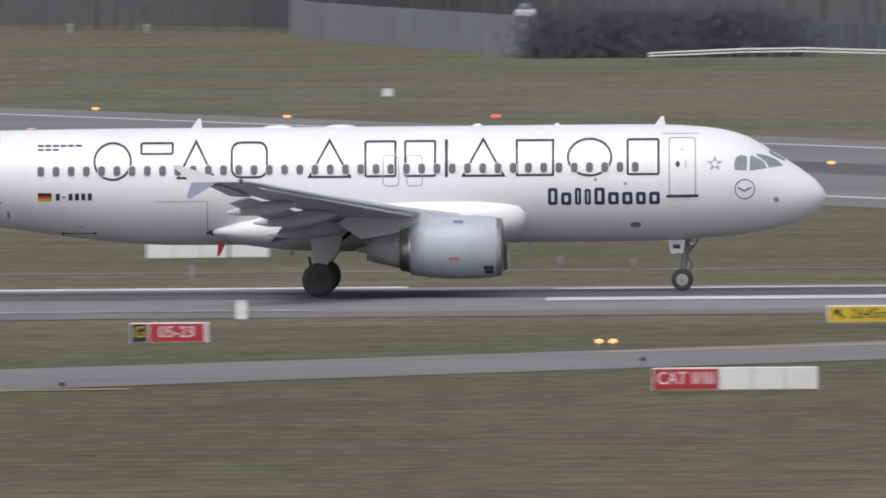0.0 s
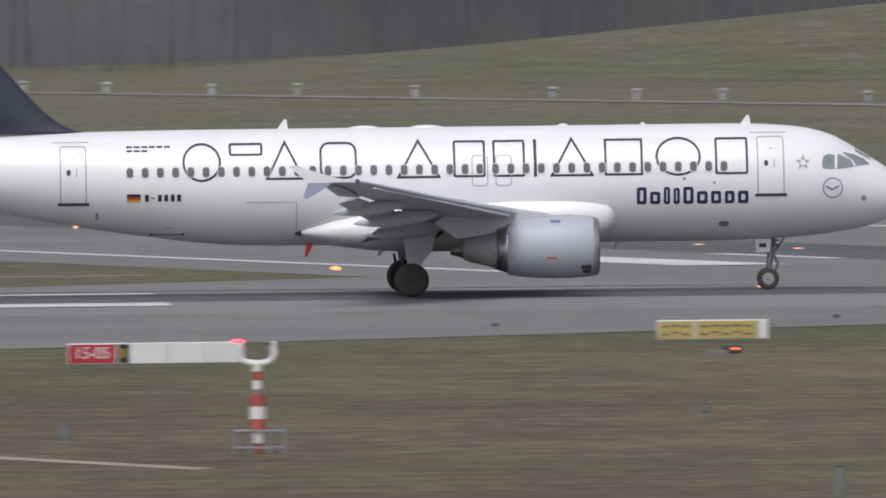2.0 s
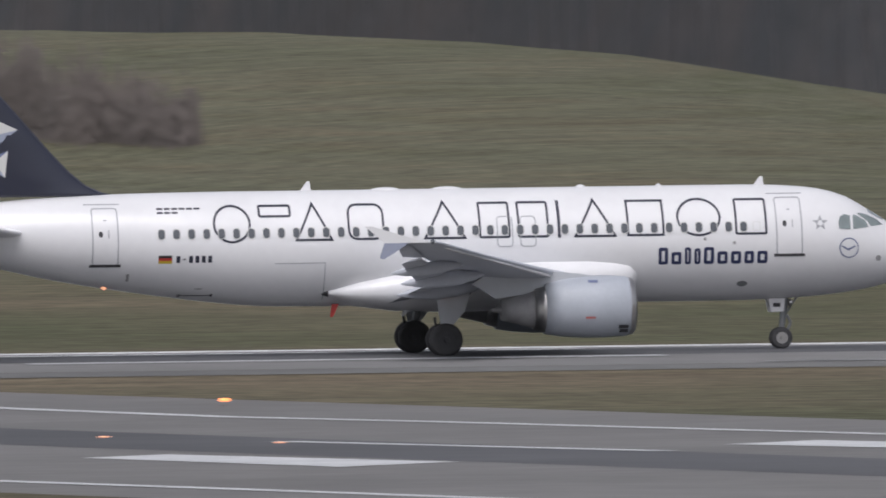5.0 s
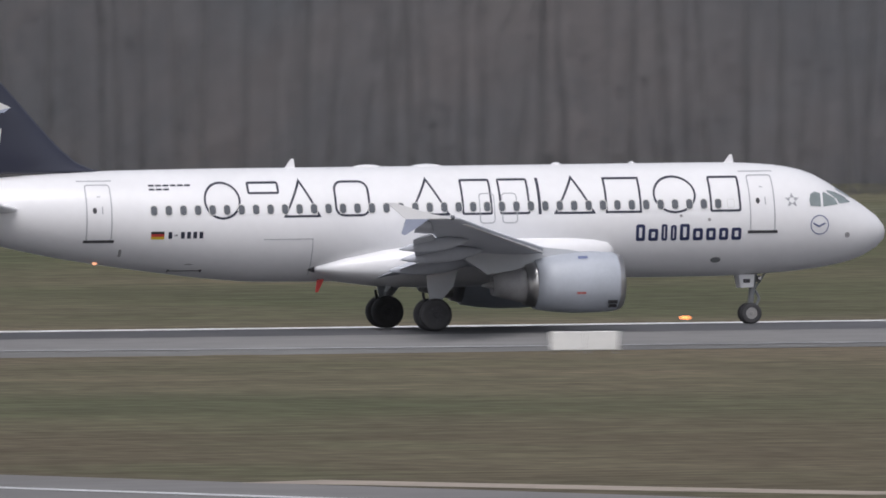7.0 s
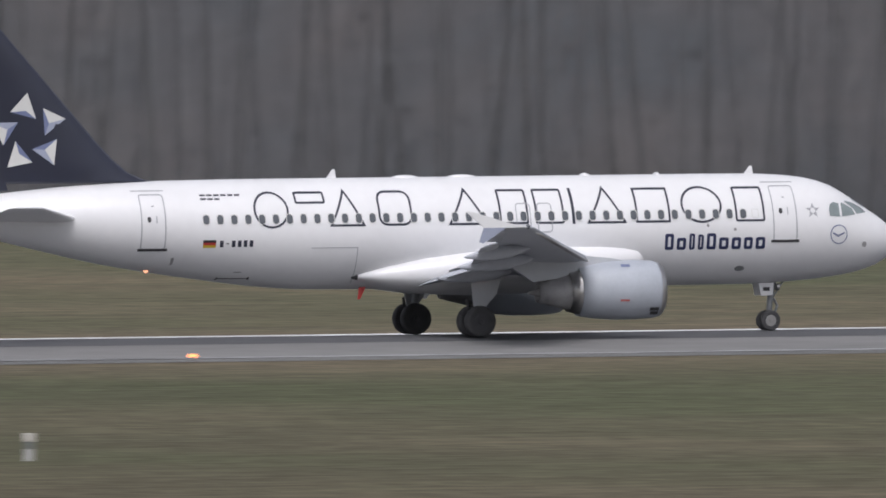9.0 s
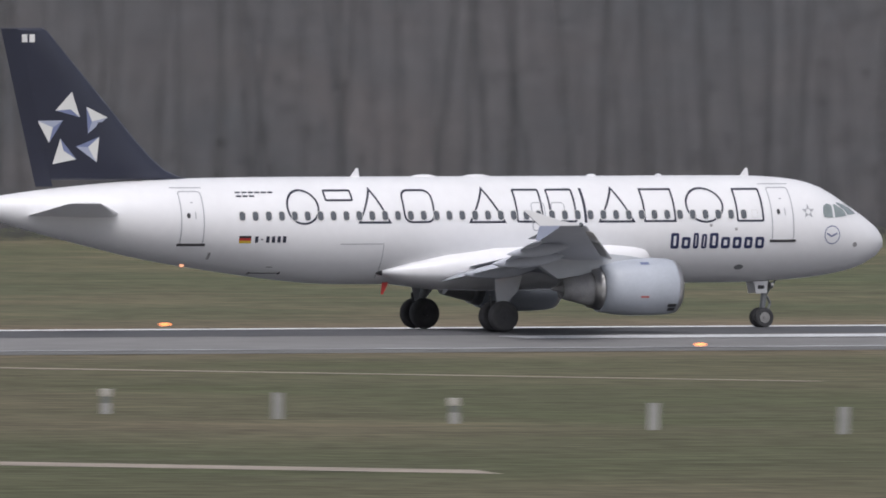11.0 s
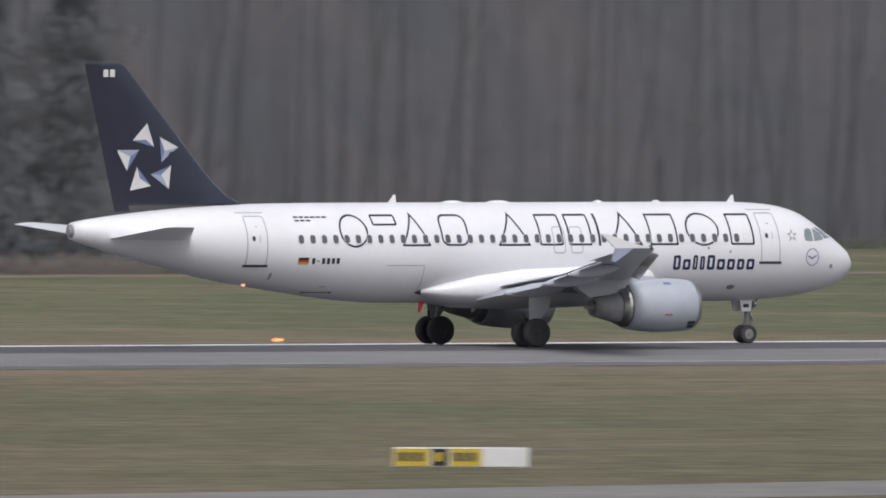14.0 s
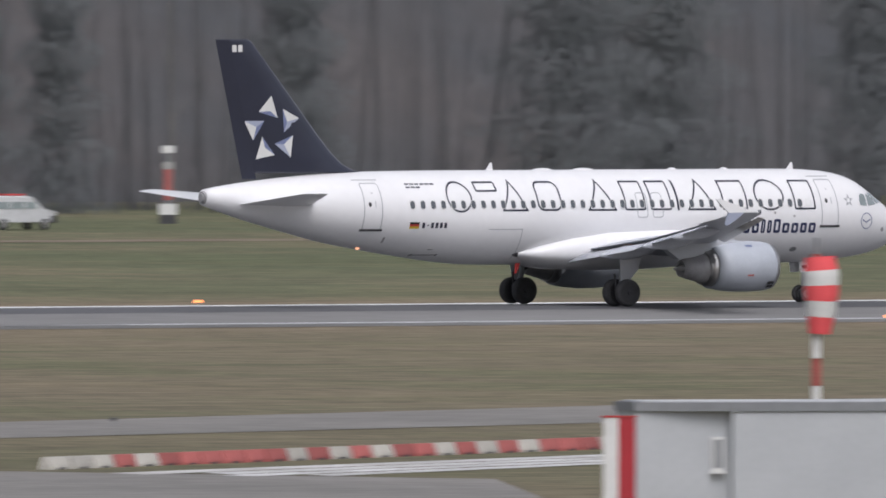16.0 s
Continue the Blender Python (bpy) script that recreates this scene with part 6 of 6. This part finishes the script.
pattern = "wwwrwrrrrrrwrwrwrrwrwrwrrrw"
a, b = Vector((516.2, 732.0, 0)), Vector((552.5, 750.8, 0))
kerb = {}
for i, c in enumerate(pattern):
    p = a.lerp(b, (i + 0.5) / len(pattern))
    m = pose(p.x, p.y, ground_z(p.x, p.y) - 0.02, random.uniform(-1, 1), 0, math.degrees(math.atan2(b.y - a.y, b.x - a.x)) + random.uniform(-3, 3))
    if c in kerb:
        copy_thing(kerb[c], m)
        continue
    ob = new("barrier_block")
    tagged(ob, "red plastic road barrier block" if c == "r" else "dirty white plastic road barrier block", "barrier", "road barrier blocks")
    ob.matrix_world = m
    bm = bmesh.new()
    loft(bm, [[(x, y, z) for y, z in ((-0.24, 0.0), (-0.22, 0.12), (-0.10, 0.42), (0.10, 0.42), (0.22, 0.12), (0.24, 0.0))] for x in (-0.71, 0.71)])
    part("body", bm, M["fadedred"] if c == "r" else M["dustywhite"], ob)
    part("fork_slot", box(bmesh.new(), -0.25, 0.25, -0.245, -0.2, 0.0, 0.08), M["dark"], ob)
    kerb[c] = ob

post = thing("road_sign_post", at(500.7, 727), "red and white road signs on a post", "sign post", turn=face(500.7, 727))
part("pole", rod(bmesh.new(), (0, 0, -0.05), (0, 0, 2.0), 0.04, n=8), M["galv"], post)
disc = part("round_sign", rod(bmesh.new(), (-0.02, -0.06, 1.85), (-0.02, -0.03, 1.85), 0.27, n=20), M["signred"], post, "round red-edged sign")
part("face", rod(bmesh.new(), (-0.02, -0.07, 1.85), (-0.02, -0.055, 1.85), 0.19, n=20), M["signwhite"], disc)
part("support_plate", box(bmesh.new(), -0.3, 0.0, -0.03, 0.0, 1.15, 1.4), M["galv"], post)
plate = part("red_plate", box(bmesh.new(), 0.16, 0.92, -0.05, -0.02, 0.98, 1.58), M["signred"], post, "red notice plate")
for z in (1.15, 1.35):
    part("text_bar", box(bmesh.new(), 0.3, 0.78, -0.06, -0.049, z, z + 0.06), M["signwhite"], plate)
part("white_plate", box(bmesh.new(), -0.2, 0.22, -0.05, -0.02, 0.1, 0.82), M["signwhite"], post)
part("red_plate", box(bmesh.new(), 0.224, 0.56, -0.05, -0.02, 0.15, 0.82), M["red"], post)
sl = thing("signal_post", at(494.2, 711.5), "grey post with a dark signal head", "signal post", turn=face(494.2, 711.5))
part("pole", rod(bmesh.new(), (0, 0, -0.05), (0, 0, 2.3), 0.10, 0.09, n=10), M["galv"], sl)
part("signal_head", box(bmesh.new(), -0.2, 0.2, -0.15, 0.15, 1.45, 2.05, 0.04), M["dark"], sl)


def make_van():
    v = thing("service_van", (880, 1252, -0.39), "white service van with dark windows driving on the perimeter road", "van")
    side = [(-2.05, 0.42), (-2.1, 1.0), (-1.98, 1.72), (-1.7, 1.84), (0.25, 1.84), (0.6, 1.76), (1.2, 1.18), (1.95, 1.0), (2.1, 0.78), (2.1, 0.42)]
    bm = bmesh.new()
    loft(bm, [[(x, y, z if z < 1.3 else z - 0.05 * (abs(y) > 0.8)) for x, z in side] for y in (-0.88, -0.78, 0.78, 0.88)])
    body = part("body", bm, M["paint"], v, "white van body")
    for x0, x1, sl_ in ((-1.85, -1.0, 0), (-0.9, -0.05, 0), (0.05, 0.62, 0.25)):
        for s in (-1, 1):
            bm = bmesh.new()
            loft(bm, [[(x0, s * 0.89 + d, 1.15), (x1 + sl_, s * 0.89 + d, 1.15), (x1, s * 0.86 + d, 1.66), (x0, s * 0.86 + d, 1.66)] for d in (-0.012, 0.012)])
            part("side_window", bm, M["screen"], v)
    part("windscreen", loft(bmesh.new(), [[(0.68, y, 1.70), (1.16, y, 1.24), (1.18, y, 1.26), (0.70, y, 1.72)] for y in (-0.72, 0.72)]), M["screen"], v)
    part("front_bumper", box(bmesh.new(), 1.7, 2.16, -0.9, 0.9, 0.38, 0.80, 0.05), M["dark"], v, "dark front bumper")
    part("roof_bar", box(bmesh.new(), -0.9, 0.3, -0.5, 0.5, 1.84, 1.95, 0.03), M["red"], v, "low red light bar")
    for s in (-1, 1):
        part("headlight", box(bmesh.new(), 1.8, 2.12, s * 0.7 - 0.18, s * 0.7 + 0.18, 0.82, 0.98, 0.03), M["signwhite"], v)
        for x in (-1.35, 1.35):
            WHEELS_VAN.append(wheel("van_wheel", v, (x, s * 0.8, 0.32), 0.32, 0.2, "pale metal rim"))
    return v


WHEELS_VAN = []
van = make_van()
hut2 = thing("white_trailer", (860.5, 1283, -0.39), "long white box trailer before the woods", "trailer", turn=-33)
part("box_body", box(bmesh.new(), -3.85, 3.85, -1.2, 1.2, 0.9, 3.95, 0.05), M["paint"], hut2, "plain white box body")
part("chassis", box(bmesh.new(), -3.6, 3.6, -0.9, 0.9, 0.5, 0.9), M["dark"], hut2)
for x in (-2.6, -1.4, 2.6):
    for s in (-1, 1):
        part("tyre", rod(bmesh.new(), (x, s * 0.8, 0.48), (x, s * 1.15, 0.48), 0.48, n=18), M["rubber"], hut2)
for x in (-2.9, -1.0, 0.9, 2.8):
    ring = [(x - 0.72, 1.0), (x + 0.72, 1.0)] + [(x + 0.72 * math.cos(k * math.pi / 10), 2.35 + 0.62 * math.sin(k * math.pi / 10)) for k in range(11)]
    part("arched_window", loft(bmesh.new(), [[(px, y, pz) for px, pz in ring] for y in (-1.215, -1.19)]), M["roof"], hut2, "dull grey arched window")
bd = thing("beacon_board", (904.6, 1271, -0.39), "red and white boards on a far mast", "mast", turn=face(904, 1271))
part("pole", rod(bmesh.new(), (0, 0, 0), (0, 0, 4.2), 0.1, n=8), M["galv"], bd)
for z0, z1, w, m in ((3.9, 4.3, 0.36, "signwhite"), (3.0, 3.4, 0.3, "post"), (1.3, 3.0, 0.22, "fadedred"), (0.5, 1.1, 0.5, "signwhite"), (0, 0.5, 0.45, "dark")):
    part("board", box(bmesh.new(), -w, w, -0.12, -0.1 + 0.06, z0, z1), M[m], bd)
rb = thing("red_beacon_board", (345.2, 1243, -0.39), "red board on a pole before the woods", "board", turn=face(345, 1243))
part("pole", rod(bmesh.new(), (0, 0.05, 0), (0, 0.05, 6.1), 0.08, n=8), M["galv"], rb)
part("board", box(bmesh.new(), -0.55, 0.55, -0.05, 0.0, 4.5, 6.0), M["fadedred"], rb)
car = thing("parked_car", (-34.1, 1960, -0.39), "white and blue car on the far road", "car")
for nm, z0, z1, x0, x1, m in (("body", 1.9, 2.55, -0.75, 0.7, "paint"), ("cabin", 2.5, 2.95, -0.4, 0.4, "screen"), ("lower_body", 1.5, 1.9, -0.7, 0.75, "slate")):
    part(nm, box(bmesh.new(), x0, x1, -0.8, 0.8, z0, z1, 0.12), M[m], car)
part("ramp", box(bmesh.new(), -3, 3, -2, 2, 0, 1.5), M["grass"], car)

# ---- far boundary: guard rail, fence, noise wall ----
rail = thing("guard_rail", (0, 0, 0), "white double guard rail at the field's far edge", "guard rail")
pts = [(-24.2, 1850, 0.0), (-18, 1850, 0.22), (-14, 1850, 0.24), (-9, 1850, 0.05), (3.2, 1850, -0.04)]
for (xa, ya, za), (xb, yb, zb) in zip(pts, pts[1:]):
    for z in (-0.10, 0.10):
        part("beam", rod(bmesh.new(), (xa, ya, za + z), (xb, yb, zb + z), 0.06, n=6), M["signwhite"], rail)
for k in range(15):
    q = k / 14 * 4
    lo = min(int(q), 3)
    x, y = pts[lo][0] + (pts[lo + 1][0] - pts[lo][0]) * (q - lo), pts[lo][1] + (pts[lo + 1][1] - pts[lo][1]) * (q - lo)
    part("rail_post", rod(bmesh.new(), (x, y + 0.12, -0.45), (x, y + 0.12, 0.1), 0.06, n=6), M["galv"], rail)
wall = thing("noise_wall", (0, 0, 0), "long grey concrete noise wall before the woods", "wall")
seg = [(-53, 2060), (-50.4, 2023), (-44.5, 1975), (-38, 1925), (-31.8, 1880)]
for (xa, ya), (xb, yb) in zip(seg, seg[1:]):
    bm = bmesh.new()
    loft(bm, [[(xa, ya, -0.4), (xb, yb, -0.4), (xb, yb, 2.3), (xa, ya, 2.3)], [(xa, ya + 0.4, -0.4), (xb, yb + 0.4, -0.4), (xb, yb + 0.4, 2.3), (xa, ya + 0.4, 2.3)]])
    part("wall_panel", bm, M["noisewall"], wall)
fence = thing("panel_fence", (0, 0, 0), "tall blue-grey sheet fence along the woods", "fence")
fx = [(-17, 1922), (-8, 1890), (0, 1868), (10, 1850), (25, 1834)]
for (xa, ya), (xb, yb) in zip(fx, fx[1:]):
    n = max(2, int((xb - xa) / 1.25))
    for k in range(n):
        p, q = [Vector((xa + (xb - xa) * i / n, ya + (yb - ya) * i / n, 0)) for i in (k, k + 1)]
        part("fence_post", rod(bmesh.new(), (p.x, p.y - 0.05, -0.5), (p.x, p.y - 0.05, 1.52), 0.06, n=6), M["galv"], fence)
        bm = bmesh.new()
        folds = [(p.lerp(q, i / 8), 0.06 * (i % 2)) for i in range(9)]
        loft(bm, [[(f.x, f.y + d, -0.45), (f.x, f.y + d, 1.45 + 0.02 * (k % 3)), (f.x, f.y + d + 0.03, 1.45 + 0.02 * (k % 3)), (f.x, f.y + d + 0.03, -0.45)] for f, d in folds])
        part("fence_sheet", bm, M["fencegrey"], fence)
for x, y, w, m, lb in ((19.4, 1832, 0.55, "signwhite", "low white marker board in the far grass"), (21.2, 1832, 0.5, "fadedred", "low faded red marker board in the far grass"), (6.0, 1849, 0.28, "fadedred", "small faded red marker beside the guard rail")):
    bd_ = thing("marker_board", at(x, y), lb, "board", "far marker boards")
    part("plate", box(bmesh.new(), -w, w, -0.05, 0.05, 0.12, 0.50, 0.03), M[m], bd_)
    for s_x in (-0.7, 0.7):
        part("leg", box(bmesh.new(), s_x * w - 0.03, s_x * w + 0.03, -0.03, 0.03, -0.05, 0.13), M["galv"], bd_)
thicket("reddish_thicket", [(22.5, 1846), (25, 1846), (29, 1845), (33.5, 1843)], (0.7, 1.5), [1.6, 2.2, 4.2, 3.2], 36000, M["redbrush"], "reddish-brown leafless thicket at the woods' edge", 31)
thicket("pale_shrubs", [(29.2, 1836), (31, 1836), (32.6, 1836), (35, 1836), (37.6, 1836)], (0.35, 0.6), [1.2, 1.5, 0.7, 1.6, 1.0], 30000, M["palebrush"], "pale grey shrubs at the woods' edge", 32)


thicket("brown_verge", [(600, 1219), (640, 1219), (680, 1219), (724, 1219)], (4, 1.5), 1.1, 60000, M["bush"], "low brown dry growth along the woods' edge", 33)


def slender_tree(b, y, h, r, label):
    """A pale trunk with a lean and a few rising limbs."""
    rng = random.Random(int(b * 1e5))
    x = b * y
    t = thing("bare_tree", at(x, y), label, "tree", "slender trees")
    tip = (rng.uniform(-0.05, 0.09) * h, 0, h)
    part("trunk", rod(bmesh.new(), (0, 0, -0.2), tip, r, r * 0.3, n=8), M["paletrunk"], t, "pale grey trunk")
    for k in range(7):
        q = rng.uniform(0.3, 0.95)
        p = Vector((tip[0] * q, 0, h * q))
        part("limb", rod(bmesh.new(), p, p + Vector((rng.uniform(-1.6, 1.6), rng.uniform(-0.6, 0.6), rng.uniform(1.4, 3.0))), r * 0.3, r * 0.08, n=5), M["paletrunk"], t)


for b, y, h, r in ((0.6655, 1288, 9, 0.20), (0.6674, 1287, 13, 0.22), (0.6694, 1289, 9, 0.17), (0.6722, 1290, 7, 0.14), (0.6420, 1292, 12, 0.13), (0.7120, 1304, 12, 0.14), (0.4950, 1236, 14, 0.11), (0.5220, 1231, 12, 0.11), (0.6050, 1280, 13, 0.12), (0.6160, 1284, 12, 0.12)):
    slender_tree(b, y, h, r, "slender bare tree with a pale trunk before the woods")
# ---- arched white hall behind the trees ----
hall = thing("arched_hall", (0.5667 * 1263.5, 1263.5, -0.39), "large white arched hall half hidden by trees", "hall", turn=face(837, 1482))
arc = [(-16, 0), (-15.6, 4.9), (-14.2, 6.9), (-11.6, 8.7), (-8.2, 9.9), (-4.2, 10.5), (2.5, 10.6), (7.6, 10.2), (11.5, 8.8), (14.0, 7.0), (15.6, 5.0), (16, 0)]
bm = bmesh.new()
loft(bm, [[(x, y, z) for x, z in arc] for y in (0, 18)])
part("shell", bm, M["white"], hall, "white arched shell")
part("base_band", box(bmesh.new(), -15.9, 15.9, -0.1, -0.004, 0.0, 3.6), M["greygreen"], hall, "dull grey-green band along the foot")
for k in range(-7, 8):
    part("rib", box(bmesh.new(), k * 2.0 - 0.09, k * 2.0 + 0.09, -0.12, -0.004, 3.6, 9.0 - 0.06 * k * k), M["roof"], hall)


def motions():
    walk(airliner, [(t, pose(x, D, 0)) for t, x in PLANE_X])
    ts, xs = [r[0] for r in PLANE_X], [r[1] for r in PLANE_X]
    for ob, r in WHEELS:
        rows, turn, last = [], 0.0, None
        at = ob.location.copy()
        for k in range(481):
            x = float(np.interp(k / 30, ts, xs))
            if last is not None:
                turn += min(math.degrees((x - last) / r), 84.0)
            last = x
            rows.append((k / 30, pose(at.x, at.y, at.z, 0, turn, 0)))
        walk(ob, rows)
    speed = 6.5
    walk(van, [(t, pose(876.2 + speed * (t - 15.2) - 0.8, 1251.5, -0.39)) for t in (0, 4, 8, 12, 16)])
    for ob in WHEELS_VAN:
        at_ = ob.location.copy()
        walk(ob, [(k / 30, pose(at_.x, at_.y, at_.z, 0, math.degrees(speed * k / 30 / 0.32), 0)) for k in range(481)])


motions()
